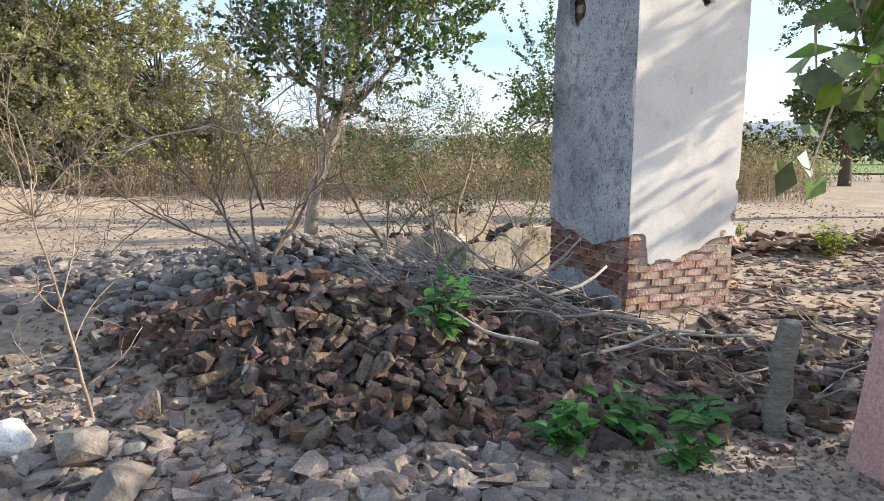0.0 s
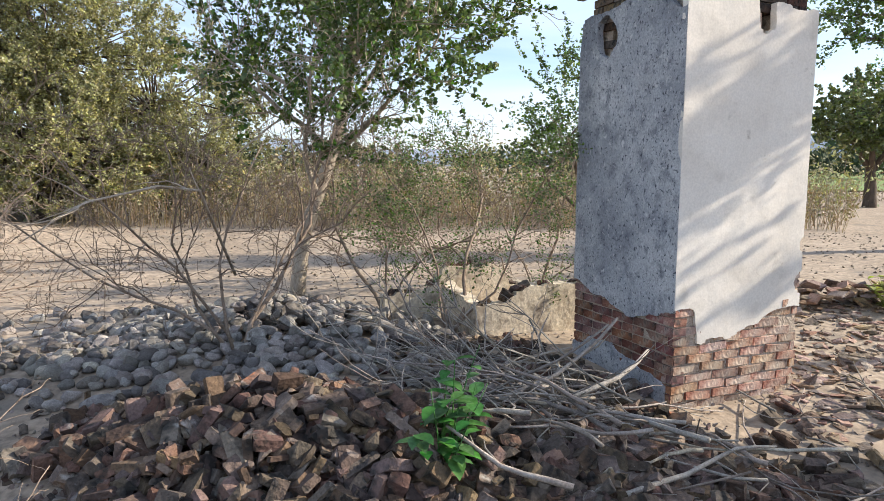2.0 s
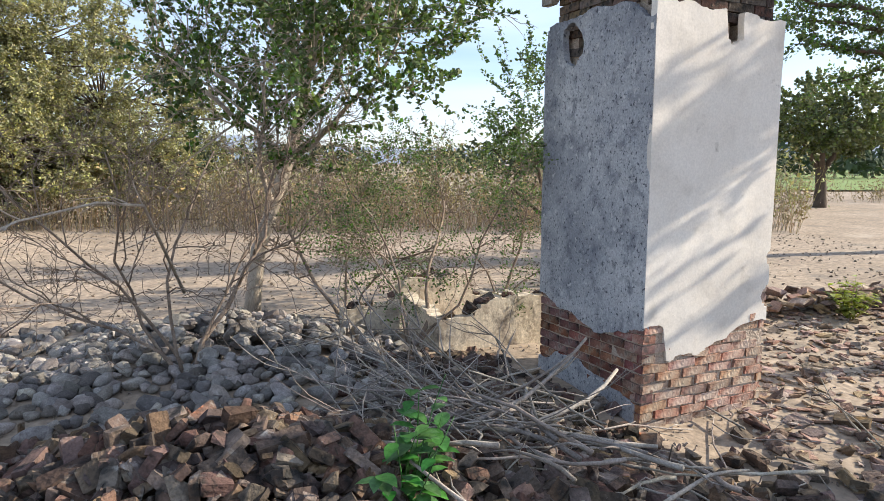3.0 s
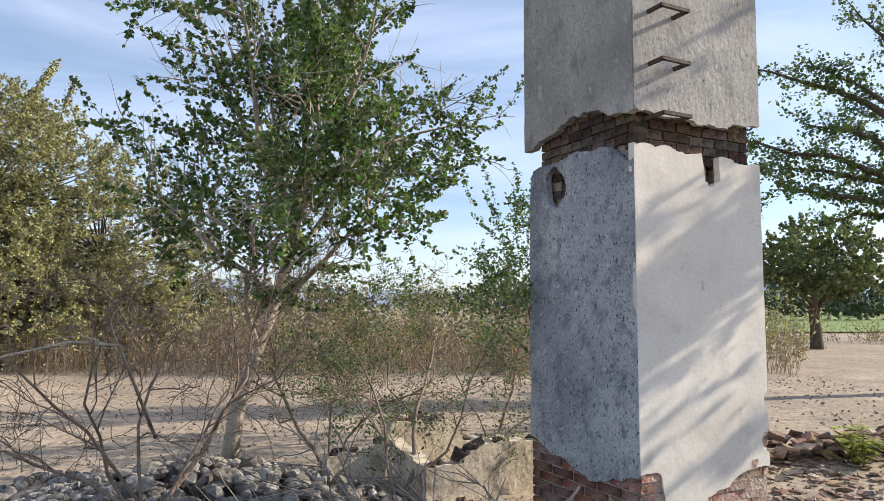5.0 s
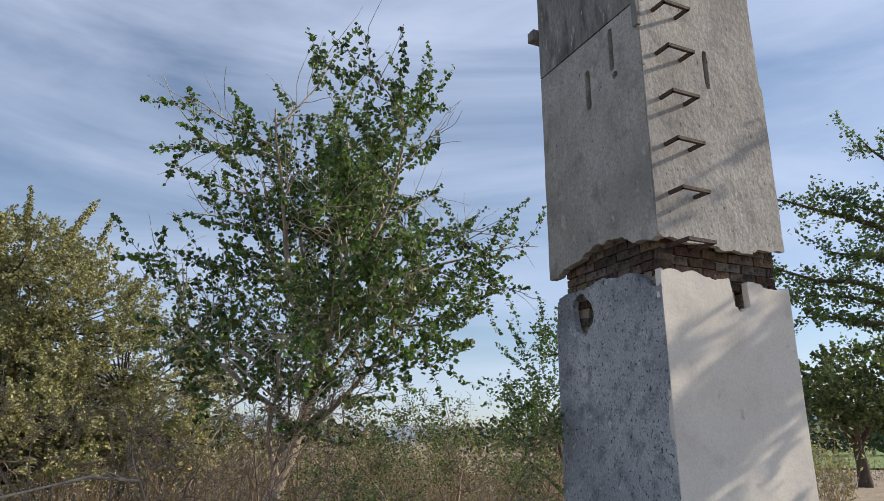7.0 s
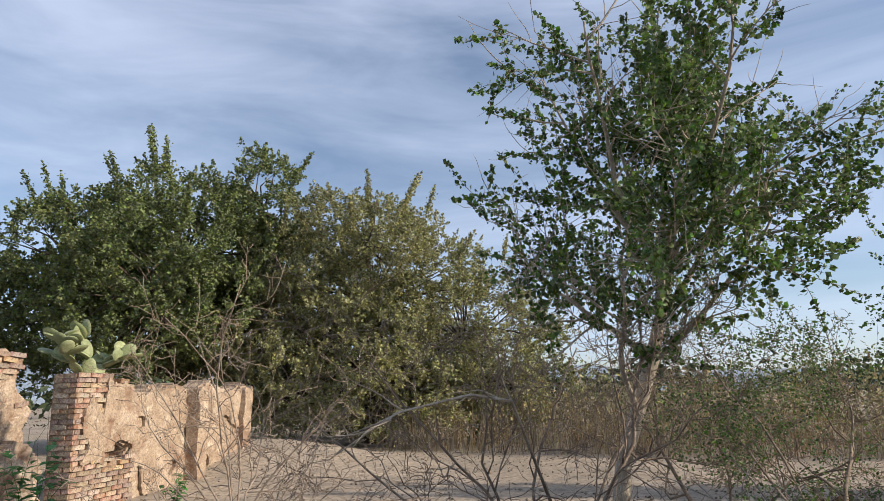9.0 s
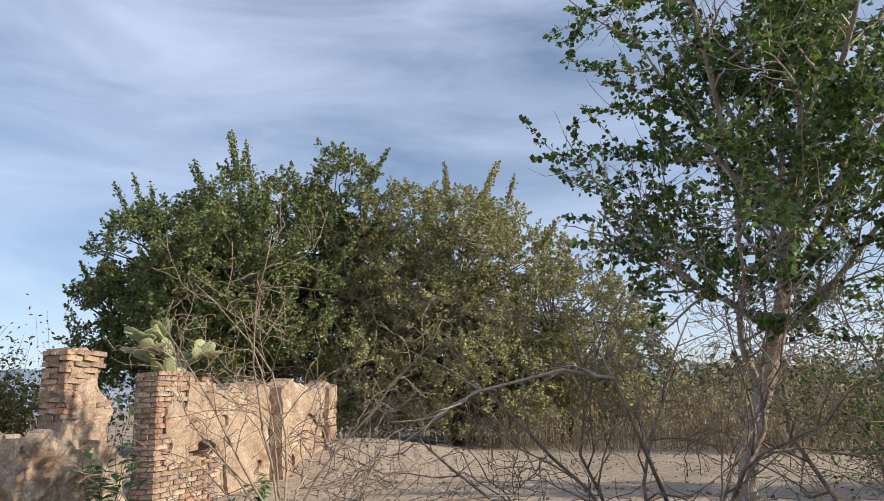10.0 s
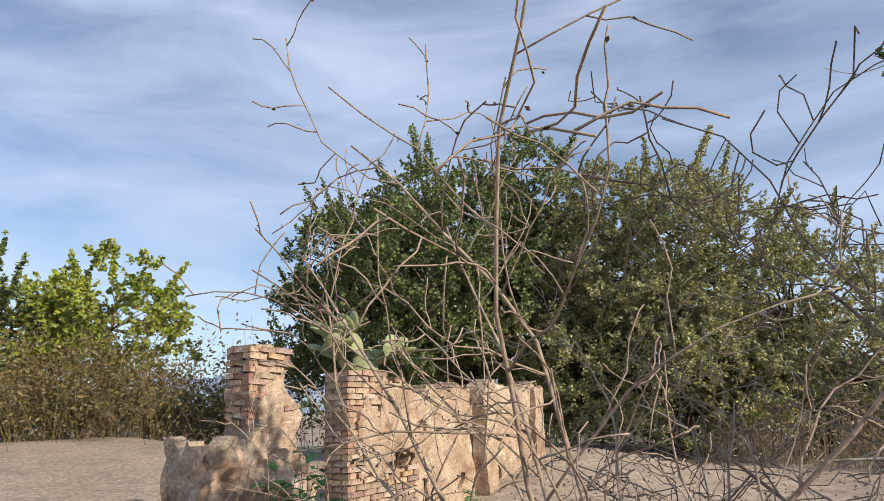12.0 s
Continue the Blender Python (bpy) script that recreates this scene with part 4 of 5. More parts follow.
brush(62, lambda r: (r.uniform(-10, 10), 18.6 + r.uniform(-0.8, 2.0)), 800, 1.35, M_BROWNBRUSH, "tangled brown brush at the field's edge", leafy=14, leaf_size=0.12, lean=0.4)
brush(63, lambda r: (r.uniform(-9, 12), 21 + r.uniform(-0.5, 3)), 600, 1.8, M_OLIVE, "low green thicket behind the dry stalks", "thicket", leafy=22, leaf_size=0.14, lean=0.4)
# added backing: dark leaves stand in for the deep shade below the crowns
brush(66, lambda r: (r.uniform(-18, -6.5), 20.6 + r.uniform(-0.6, 2.0)), 420, 2.0, M_DARKLEAF, "added dark thicket backing the shade under the big trees", "thicket", leafy=24, leaf_size=0.13, lean=0.35)
brush(64, lambda r: (r.uniform(9, 26), 30 + r.uniform(-2, 2)), 400, 1.0, M_BROWNBRUSH, "low brown weeds beside the far field", leafy=8, leaf_size=0.12, lean=0.4)
brush(65, lambda r: (-23.0 + r.normal() * 1.2, 9.0 + r.normal() * 3.2), 900, 2.6, M_YARDBRUSH, "tall brown brush beyond the dirt yard", leafy=22, leaf_size=0.13, lean=0.35)

# far field, woods and hills
field = tagged(new("field", mesh_of("field", [(15, 40, 0.42), (160, 40, 0.42), (260, 240, 0.42), (25, 240, 0.42)], [(0, 1, 2, 3)], M_FIELD)), "flat green crop field", "field", kind="structure")


def ridge(name, r, a0, a1, top, seed, material, label):
    n = 90
    vs, fs = [], []
    for i in range(n + 1):
        a = radians(a0 + (a1 - a0) * i / n)
        h = top * (0.45 + 0.55 * abs(noise.fractal((i * 0.07, seed, 0), 0.9, 2.0, 5)) * 1.6) * min(1, 8 * i / n, 8 * (n - i) / n) * (0.42 + 0.58 * smooth01((math.degrees(a) - 112) / 30))
        for rr, z in ((r, -4), (r * 1.06, h * 0.6), (r * 1.16, h), (r * 1.3, -4)):
            vs.append((rr * math.cos(a), rr * math.sin(a), z))
        if i:
            for j in range(3):
                b = i * 4 + j
                fs.append((b - 4, b, b + 1, b - 3))
    return tagged(new(name, mesh_of(name, vs, fs, material, True)), label, "hills", kind="structure")


ridge("backdrop", 1100, 20, 190, 135, 3.3, M_HILL, "hills on the horizon painted haze-blue")


def woods(seed, cx, cy, length, turn, n, tall, label):
    rng = np.random.default_rng(seed)
    g = Geo()
    for _ in range(n):
        u, v = rng.uniform(-0.5, 0.5) * length, rng.normal() * 2.0
        x, y = cx + u * math.cos(turn) - v * math.sin(turn), cy + u * math.sin(turn) + v * math.cos(turn)
        h = tall * rng.uniform(0.5, 1.1)
        c = np.array([x, y, h * 0.5 + 0.3]) + rng.normal(size=(60, 3)) * np.array([h * 0.4, h * 0.4, h * 0.22])
        g.leaves(c, h * 0.22, rng, 0.7)
    return tagged(new("far_woods", mesh_of("far_woods", *g.data(), M_FARTREE)), label, "woods", kind="stuff")


woods(71, 0, 75, 160, 0, 110, 4.5, "distant line of dark trees")
woods(72, 75, 120, 160, -0.4, 100, 6.0, "distant line of dark trees")
woods(73, -60, 40, 100, 1.2, 90, 5.0, "distant line of dark trees")


# stones and bricks as shared meshes
def hull(rng, pts, material, name, smooth=False):
    bm = bmesh.new()
    for p in pts:
        bm.verts.new(p)
    out = bmesh.ops.convex_hull(bm, input=bm.verts[:])
    loose = [v for v in bm.verts if not v.link_faces]
    for v in loose:
        bm.verts.remove(v)
    bmesh.ops.recalc_face_normals(bm, faces=bm.faces[:])
    return bm_mesh(name, bm, material, smooth)


def brick_variant(rng, material, size=(0.23, 0.115, 0.06), broken=True, name="brick"):
    a, b, c = (s / 2 for s in size)
    if broken:
        a *= rng.uniform(0.5, 1.0)
        b *= rng.uniform(0.75, 1.1)
        c *= rng.uniform(0.8, 1.35)
    pts = []
    cut = rng.integers(0, 8)
    for i in range(8):
        s = ((i & 1) * 2 - 1, ((i >> 1) & 1) * 2 - 1, ((i >> 2) & 1) * 2 - 1)
        p = np.array([s[0] * a, s[1] * b, s[2] * c]) * (1 + rng.uniform(-0.16 if broken else -0.06, 0.04, 3))
        depth = 0.55 if (broken and i == cut) else (0.2 if broken else 0.10)
        for ax in range(3):
            q = p.copy()
            k = depth * rng.uniform(0.5, 1.2) * (b if ax else a * 0.6)
            q[ax] -= s[ax] * min(k, abs(q[ax]) * 0.9)
            pts.append(q)
    return hull(rng, pts, material, name)


def stone_variant(rng, material, size, name="stone", n=26, smooth=True):
    d = rng.normal(size=(n, 3))
    d /= np.linalg.norm(d, axis=1)[:, None]
    d = d * np.array(size) * rng.uniform(0.86, 1.08, (n, 1))
    return hull(rng, d, material, name, smooth)


def mesh_arrays(me):
    v = np.empty(len(me.vertices) * 3)
    me.vertices.foreach_get("co", v)
    return v.reshape(-1, 3), [tuple(p.vertices) for p in me.polygons]


def strew(name, parent, variants, places, material, singles, label="", rest_label="", rest_name=None):
    """places: (matrix, variant). The first of them are parts of their own, the rest one joined part."""
    for m, k in places[:singles]:
        ob = new(name, variants[k])
        ob.parent = parent
        ob.matrix_basis = m
    rest = places[singles:]
    if rest:
        g = Geo()
        arr = [mesh_arrays(v) for v in variants]
        for m, k in rest:
            v, f = arr[k]
            mm = np.array(m)
            g.add(v @ mm[:3, :3].T + mm[:3, 3], f)
        ob = part(rest_name or name + "_rest", g.data(), material, parent)
        tagged(ob, rest_label, kind="stuff")


def lie(rng, x, y, z, tilt, scale=1.0):
    e = Euler((rng.normal() * tilt, rng.normal() * tilt, rng.uniform(0, 6.3)))
    return Matrix.LocRotScale((x, y, z), e, (scale,) * 3)


rng = np.random.default_rng(101)
B_RUBBLE = [brick_variant(rng, M_RUBBLE) for _ in range(6)] + [stone_variant(rng, M_RUBBLE, np.array([0.105, 0.072, 0.045]) * rng.uniform(0.8, 1.15), "brick", 13, False) for _ in range(6)]
B_PALE = [brick_variant(rng, M_LITTER, (0.22, 0.13, 0.035)) for _ in range(4)] + [stone_variant(rng, M_LITTER, np.array([0.10, 0.075, 0.022]) * rng.uniform(0.8, 1.15), "brick", 11, False) for _ in range(4)]
S_COBBLE = [stone_variant(rng, M_COBBLE, np.array([0.085, 0.062, 0.045]) * rng.uniform(0.8, 1.2)) for _ in range(10)]
S_STONE = [stone_variant(rng, M_STONE, np.array([0.10, 0.075, 0.05]) * rng.uniform(0.8, 1.2), n=14, smooth=False) for _ in range(10)]

# brick rubble heap
heap = thing("rubble_heap", (0, 0, 0), "heap of dark broken old bricks", "rubble")
places = []
while len(places) < 1700:
    x, y = rng.normal(-0.75, 1.0), rng.normal(4.05, 0.62)
    if not (-2.2 < x < 1.5 and 3.2 + 0.6 * max(0, -0.6 - x) < y < 5.1):
        continue
    lift = rng.uniform(0.0, 0.16) * bell(x, y, -0.8, 4.1, 1.3, 0.7)
    places.append((lie(rng, x, y, height(x, y) + 0.02 + lift, 0.6, rng.uniform(0.4, 1.12)), int(rng.integers(12)), x, y))
while len(places) < 2250:
    x, y = rng.uniform(-0.2, 4.2), rng.normal(4.3, 0.45)
    if y < 3.2:
        continue
    places.append((lie(rng, x, y, height(x, y) + 0.02, 0.28), int(rng.integers(12)), x, y))
while len(places) < 2700:
    x, y = rng.uniform(-0.5, 1.5), rng.uniform(4.9, 6.6)
    if (Vector((x, y, 0)) - CORNER).dot(RDIR) > -0.12 and (Vector((x, y, 0)) - CORNER).dot(LDIR) > -0.12:
        continue
    places.append((lie(rng, x, y, height(x, y) + 0.015, 0.35, rng.uniform(0.25, 0.85)), int(rng.integers(12)), x, y))
places.sort(key=lambda p: abs(p[2] + 0.4) * 0.5 + p[3])
strew("brick", heap, B_RUBBLE, [p[:2] for p in places], M_RUBBLE, 300, rest_label="more broken bricks of the heap")

frag = Geo()
arr = [mesh_arrays(v) for v in B_RUBBLE]
for _ in range(900):
    x, y = rng.normal(-0.3, 1.3), rng.normal(4.0, 0.6)
    if y < 3.0 or y > 5.2:
        continue
    v, f = arr[int(rng.integers(12))]
    m = np.array(lie(rng, x, y, height(x, y) + rng.uniform(0.005, 0.05), 0.7, rng.uniform(0.2, 0.5)))
    frag.add(v @ m[:3, :3].T + m[:3, 3], f)
tagged(part("brick_fragment", frag.data(), M_RUBBLE, heap), "small crumbled brick fragments", kind="stuff")

for k in range(26):
    u = rng.uniform(0, 1.5)
    o, d = (TK + LDIR * -0.06, RDIR) if k % 2 else (TK + LDIR * 0.85 - RDIR * 0.55, RDIR)
    hh = 0.50 + (0.14 * smooth01((u - 0.2) / 0.35) if k % 2 else 0.22 * smooth01((u - 0.4) / 0.25) * smooth01((1.35 - u) / 0.2))
    q = o + d * u + UP * (hh + 0.01) + LDIR * (0.12 if k % 2 else 0.0)
    ob = new("capping_brick", B_RUBBLE[k % 12])
    ob.parent = tank
    ob.matrix_basis = lie(rng, q.x, q.y, q.z, 0.35, rng.uniform(0.35, 0.95))

# river cobbles
cob = thing("cobble_pile", (0, 0, 0), "pile of rounded grey river cobbles", "stones")
places = []
while len(places) < 1050:
    x, y = rng.normal(-1.7, 0.95), rng.normal(6.2, 0.65)
    if not (-4.2 < x < 0.05 and 5.0 < y < 7.6):
        continue
    lift = rng.uniform(0, 0.17) * bell(x, y, -1.4, 6.5, 1.0, 0.7)
    places.append((lie(rng, x, y, height(x, y) + 0.02 + lift, 0.4, rng.uniform(0.7, 1.25)), int(rng.integers(10)), x, y))
places.sort(key=lambda p: p[3])
strew("cobble", cob, S_COBBLE, [p[:2] for p in places], M_COBBLE, 250, rest_label="more grey cobbles of the pile")

# paler brick litter beyond the tower
litter = thing("brick_litter", (0, 0, 0), "scattered sunlit flat broken bricks and tiles", "rubble")
places = []
while len(places) < 2000:
    x, y = rng.uniform(2.2, 6.0), rng.uniform(4.6, 8.4)
    places.append((lie(rng, x, y, height(x, y) + 0.008, 0.2, rng.uniform(0.25, 0.85) ** 1.2), int(rng.integers(8)), x, y))
while len(places) < 2250:
    u = rng.uniform(0, 3.2)
    x, y = 3.0 + u, 7.9 + 0.2 * u + rng.normal() * 0.14
    places.append((lie(rng, x, y, height(x, y) + rng.uniform(0.02, 0.2), 0.3), int(rng.integers(8)), x, y))
places.sort(key=lambda p: p[3])
strew("brick", litter, B_PALE, [p[:2] for p in places], M_LITTER, 250, rest_label="more pale brick litter")

# loose stones in the foreground
loose = thing("loose_stones", (0, 0, 0), "loose angular stones and brick pieces on the dirt", "stones")
places = []
while len(places) < 820:
    x, y = rng.uniform(-3.2, 0.6), 2.6 + abs(rng.normal()) * 0.9
    if y > 5.6 or (x > -0.3 and y > 3.4):
        continue
    sc = rng.uniform(0.3, 0.8) if y > 3.3 else rng.uniform(0.4, 1.05)
    places.append((lie(rng, x, y, height(x, y) + 0.012 * sc, 0.25, sc), int(rng.integers(10)), x, y))
places.sort(key=lambda p: p[3])
strew("stone", loose, S_STONE, [p[:2] for p in places], M_STONE, 250, rest_label="more small loose stones")

# grit over the yard
grit, clods = Geo(), Geo()
arr = [mesh_arrays(stone_variant(rng, M_STONE, (0.5, 0.4, 0.3), n=9, smooth=False)) for _ in range(6)]
for k in range(18000):
    x, y = rng.normal(0, 3.0), rng.uniform(2.3, 8.5)
    if k > 9000:
        x, y = rng.uniform(-3.6, 2.8), 2.3 + abs(rng.normal()) * 1.1
    elif rng.uniform() < 0.55:
        x, y = rng.uniform(-12, 9), rng.uniform(5, 16)
    v, f = arr[int(rng.integers(6))]
    far = y > 8.6 or abs(x) > 6
    s = rng.uniform(0.012, 0.045) * (1.5 if far else 1.0)
    m = np.array(lie(rng, x, y, height(x, y) + s * 0.15, 0.5, s))
    (clods if far else grit).add(v @ m[:3, :3].T + m[:3, 3], f)
tagged(new("grit", mesh_of("grit", *grit.data(), M_STONE)), "small stones and grit on the dirt", "gravel", kind="stuff")
tagged(new("clods", mesh_of("clods", *clods.data(), M_CLOD)), "small clods of dry earth on the field", "soil", kind="stuff")


def boulder(x, y, size, seed, material, label):
    r = np.random.default_rng(seed)
    me = stone_variant(r, material, size, "boulder", 34 if material is M_WHITESTONE else 13, material is M_WHITESTONE)
    ob = new("boulder", me)
    ob.matrix_world = lie(r, x, y, height(x, y) + size[2] * 0.55, 0.12)
    return tagged(ob, label, "stone")


boulder(-2.14, 3.2, (0.13, 0.13, 0.11), 1, M_WHITESTONE, "smooth pale whitish boulder on the dirt")
boulder(-1.75, 3.12, (0.20, 0.15, 0.12), 2, M_STONE, "grey angular boulder beside the pale one")
boulder(-1.42, 2.82, (0.23, 0.15, 0.09), 3, M_STONE, "flat reddish stone slab lying among brick pieces")
boulder(-1.55, 3.5, (0.17, 0.13, 0.1), 4, M_STONE, "rounded brown stone in the dirt")
boulder(-1.98, 2.82, (0.17, 0.12, 0.08), 6, M_STONE, "flat brown broken slab on the dirt")
boulder(-1.05, 2.78, (0.13, 0.10, 0.07), 7, M_STONE, "angular reddish brown stone on the dirt")
boulder(-0.62, 2.98, (0.12, 0.10, 0.07), 8, M_STONE, "angular pale brown stone on the dirt")
boulder(-0.22, 2.84, (0.10, 0.09, 0.06), 9, M_STONE, "angular dark stone on the dirt")
boulder(0.0, 3.15, (0.14, 0.10, 0.05), 10, M_STONE, "flat brown stone half sunk in dirt")
boulder(-0.03, 4.75, (0.07, 0.06, 0.06), 5, M_WHITESTONE, "small pale stone on the rubble")

# cut branches piled before the tower
pile = thing("branch_pile", (0, 0, 0), "pile of cut dry branches and twigs", "branches")
for i in range(84):
    x, y = rng.normal(0.5, 0.5), rng.normal(4.72, 0.26)
    a = rng.normal(-0.35, 0.55) + (math.pi if rng.uniform() < 0.5 else 0)
    ln, r = rng.uniform(0.35, 1.15), rng.uniform(0.003, 0.016)
    up = rng.uniform(-0.05, 0.12)
    if i % 8 == 0:
        x, y, r, up, ln = rng.uniform(-0.7, 0.2), rng.uniform(4.5, 5.2), 0.005, rng.uniform(0.2, 0.8), 0.75
    if i % 10 == 1:
        x, y, r, up, ln, a = rng.uniform(0.4, 1.0), rng.uniform(4.45, 4.95), rng.uniform(0.018, 0.026), 0.05, 1.05, rng.normal(0.1, 0.3)
    z = height(x, y) + rng.uniform(0.06, 0.22)
    g = Geo()
    p = np.array([x, y, z]) - 0.5 * ln * np.array([math.cos(a), math.sin(a), up * 0.4])
    d = np.array([math.cos(a), math.sin(a), up])
    pts = [p]
    for k in range(6):
        d = d + rng.normal(size=3) * 0.17
        d /= np.linalg.norm(d)
        p = p + d * ln / 6
        p[2] = max(p[2], height(p[0], p[1]) + 0.02)
        pts.append(p)
    g.tube(pts, np.linspace(r, r * 0.45, 7), 6)
    for k in (2, 3, 4, 5):
        if rng.uniform() < 0.6:
            dd = d + rng.normal(size=3) * 0.6
            dd /= np.linalg.norm(dd)
            q = pts[k] + dd * ln * 0.25
            q[2] = max(q[2], height(q[0], q[1]) + 0.02)
            g.tube([pts[k], (pts[k] + q) / 2 + rng.normal(size=3) * 0.02, q], [r * 0.5, r * 0.35, 0.0015], 4)
    part("branch", g.data(), M_DEADWOOD, pile, smooth=True)

for i in range(16):
    p = np.array([rng.uniform(0.3, 1.1), rng.uniform(4.5, 5.0), 0.0])
    p[2] = height(p[0], p[1]) + rng.uniform(0.12, 0.25)
    g = Geo()
    r = rng.uniform(0.005, 0.011)
    line = shoot(g, rng, p, np.array([-1.0, rng.uniform(0.0, 0.6), rng.uniform(0.05, 0.35)]), rng.uniform(1.0, 1.7), r, 0.03)
    for k in range(7):
        q, ax = along(line, rng.uniform(0.3, 0.95))
        shoot(g, rng, q, ax + rng.normal(size=3) * 0.5, rng.uniform(0.2, 0.5), r * 0.5, 0.02)
    part("branch", g.data(), M_DEADWOOD, pile, smooth=True)

scatter = thing("dry_twigs", (0, 0, 0), "thin dry twigs strewn over the bricks", "branches")
for i in range(60):
    x, y = rng.uniform(1.5, 4.4), rng.uniform(3.9, 5.3)
    if (Vector((x, y, 0)) - CORNER).dot(-LDIR) < 0.15:
        y -= 0.6
    a, ln, r = rng.uniform(0, 6.28), rng.uniform(0.3, 1.1), rng.uniform(0.003, 0.009)
    d = np.array([math.cos(a), math.sin(a), rng.uniform(0.0, 0.15)])
    p = np.array([x, y, height(x, y) + rng.uniform(0.03, 0.09)])
    pts = [p]
    for k in range(5):
        d = d + rng.normal(size=3) * 0.2
        d /= np.linalg.norm(d)
        p = p + d * ln / 5
        p[2] = max(p[2], height(p[0], p[1]) + 0.02)
        pts.append(p)
    g = Geo()
    g.tube(pts, np.linspace(r, r * 0.4, 6), 5)
    part("twig", g.data(), M_DEADWOOD, scatter, smooth=True)

# upright cut stump-post and leaning pink post
post = thing("wooden_post", (1.80, 3.52, height(1.80, 3.52)), "short weathered cut tree-trunk post", "post")
g = Geo()
n = 9
g.tube([(0.05 * (i / n) + 0.012 * math.sin(i * 1.7), 0.01 * math.cos(i * 2.3), -0.08 + 0.70 * i / n) for i in range(n + 1)], [0.072, 0.066, 0.062, 0.06, 0.061, 0.058, 0.062, 0.066, 0.062, 0.058], 12)
part("trunk", g.data(), M_POST, post, smooth=True)
pinkp = thing("pink_post", (2.19, 3.0, height(2.19, 3.0)), "leaning pink limewashed masonry post with dark foot", "post")
part("shaft", sheet(Vector((-0.16, -0.12, -0.05)), Vector((1, 0.1, 0)).normalized(), Vector((0.12, 0.0, 1)).normalized(), 0.34, 1.45, lambda u, v: min(u - 0.0 + 0.02, 1.42 - v), 0.3, 0.05), M_PINK, pinkp)


# weeds
def weed(x, y, tall, n, size, seed, label, material=None, group=""):
    r = np.random.default_rng(seed)
    z = height(x, y)
    root = thing("weed", (x, y, z), label, "plant", group)
    for s in range(n):
        a, ln = r.uniform(0, 6.28), tall * r.uniform(0.55, 1.1)
        lean = r.uniform(0.1, 0.75)
        pts = [np.array([r.normal() * 0.02, r.normal() * 0.02, -0.02])]
        d = np.array([math.cos(a) * lean, math.sin(a) * lean, 1.0])
        for k in range(4):
            d = d + r.normal(size=3) * 0.12
            d /= np.linalg.norm(d)
            pts.append(pts[-1] + d * ln / 4)
        g = Geo()
        g.tube(pts, np.linspace(0.005, 0.002, 5), 4)
        blades = []
        for k in range(9):
            t = r.uniform(0.8, 3.99)
            i = int(t)
            p = pts[i] + (pts[i + 1] - pts[i]) * (t - i)
            b = r.uniform(0, 6.28)
            ld = np.array([math.cos(b), math.sin(b), r.uniform(-0.25, 0.45)])
            ld /= np.linalg.norm(ld)
            sd = np.cross(ld, (0, 0, 1))
            sd /= np.linalg.norm(sd)
            nn = np.cross(sd, ld)
            L = size * r.uniform(0.6, 1.15)
            vs, fs = [], []
            for q, w, dz in ((0.0, 0.03, 0), (0.25, 0.3, 0.02), (0.5, 0.36, 0.0), (0.78, 0.22, -0.06), (1.0, 0.0, -0.16)):
                c = p + ld * L * q + nn * L * dz
                vs += [c - sd * L * w * 0.8 + nn * L * 0.05 * (w > 0.1), c, c + sd * L * w * 0.8 + nn * L * 0.05 * (w > 0.1)]
            for row in range(4):
                o = row * 3
                fs += [(o, o + 1, o + 4, o + 3), (o + 1, o + 2, o + 5, o + 4)]
            blades.append(([tuple(q) for q in vs], fs))
        stem = part("stem", g.data(), material or M_WEED, root, smooth=True)
        for lv in blades:
            part("leaf", lv, material or M_WEED, stem, smooth=True)
    return root


weed(-0.02, 4.0, 0.62, 9, 0.13, 201, "bright green broad-leaved weed growing from the rubble")
weed(0.62, 3.2, 0.36, 7, 0.12, 202, "low green broad-leaved weed on the dirt", group="weeds by the path")
weed(0.98, 3.35, 0.30, 6, 0.12, 203, "low green broad-leaved weed on the dirt", group="weeds by the path")
weed(1.15, 3.05, 0.34, 6, 0.12, 204, "low green broad-leaved weed on the dirt", group="weeds by the path")
weed(1.45, 3.5, 0.30, 6, 0.11, 205, "low green broad-leaved weed on the dirt", group="weeds by the path")
weed(4.46, 7.75, 0.48, 22, 0.10, 206, "bushy yellow-green weed behind the brick litter", M_YELLOWLEAF)
weed(1.7, 9.0, 0.35, 7, 0.08, 209, "small light green tuft behind the tower", M_YELLOWLEAF)
weed(4.2, 9.6, 0.3, 7, 0.08, 210, "small light green tuft beyond the bricks", M_YELLOWLEAF)
weed(-6.95, 6.15, 1.05, 14, 0.17, 207, "green broad-leaved bush at the foot of the ruined pier", M_WEED)
weed(-7.4, 8.5, 0.45, 7, 0.12, 208, "small green weed at the foot of the ruined wall", M_WEED)

# sapling beside the start
sap = thing("sapling", (1.9, 1.2, height(1.9, 1.2)), "leafy green sapling bending over the dirt path", "plant")
SOFF = Matrix.Translation(-Vector(sap.location))
r = np.random.default_rng(25)
g = Geo()
stem_pts = np.array([(1.9, 1.2, -0.02), (1.75, 1.12, 0.8), (1.4, 1.05, 1.35), (1.0, 1.06, 1.62), (0.62, 1.12, 1.79)])
g.tube(stem_pts, [0.016, 0.013, 0.010, 0.006, 0.002], 6)
part("stem", g.data(), M_BARK, sap, smooth=True).matrix_parent_inverse = SOFF
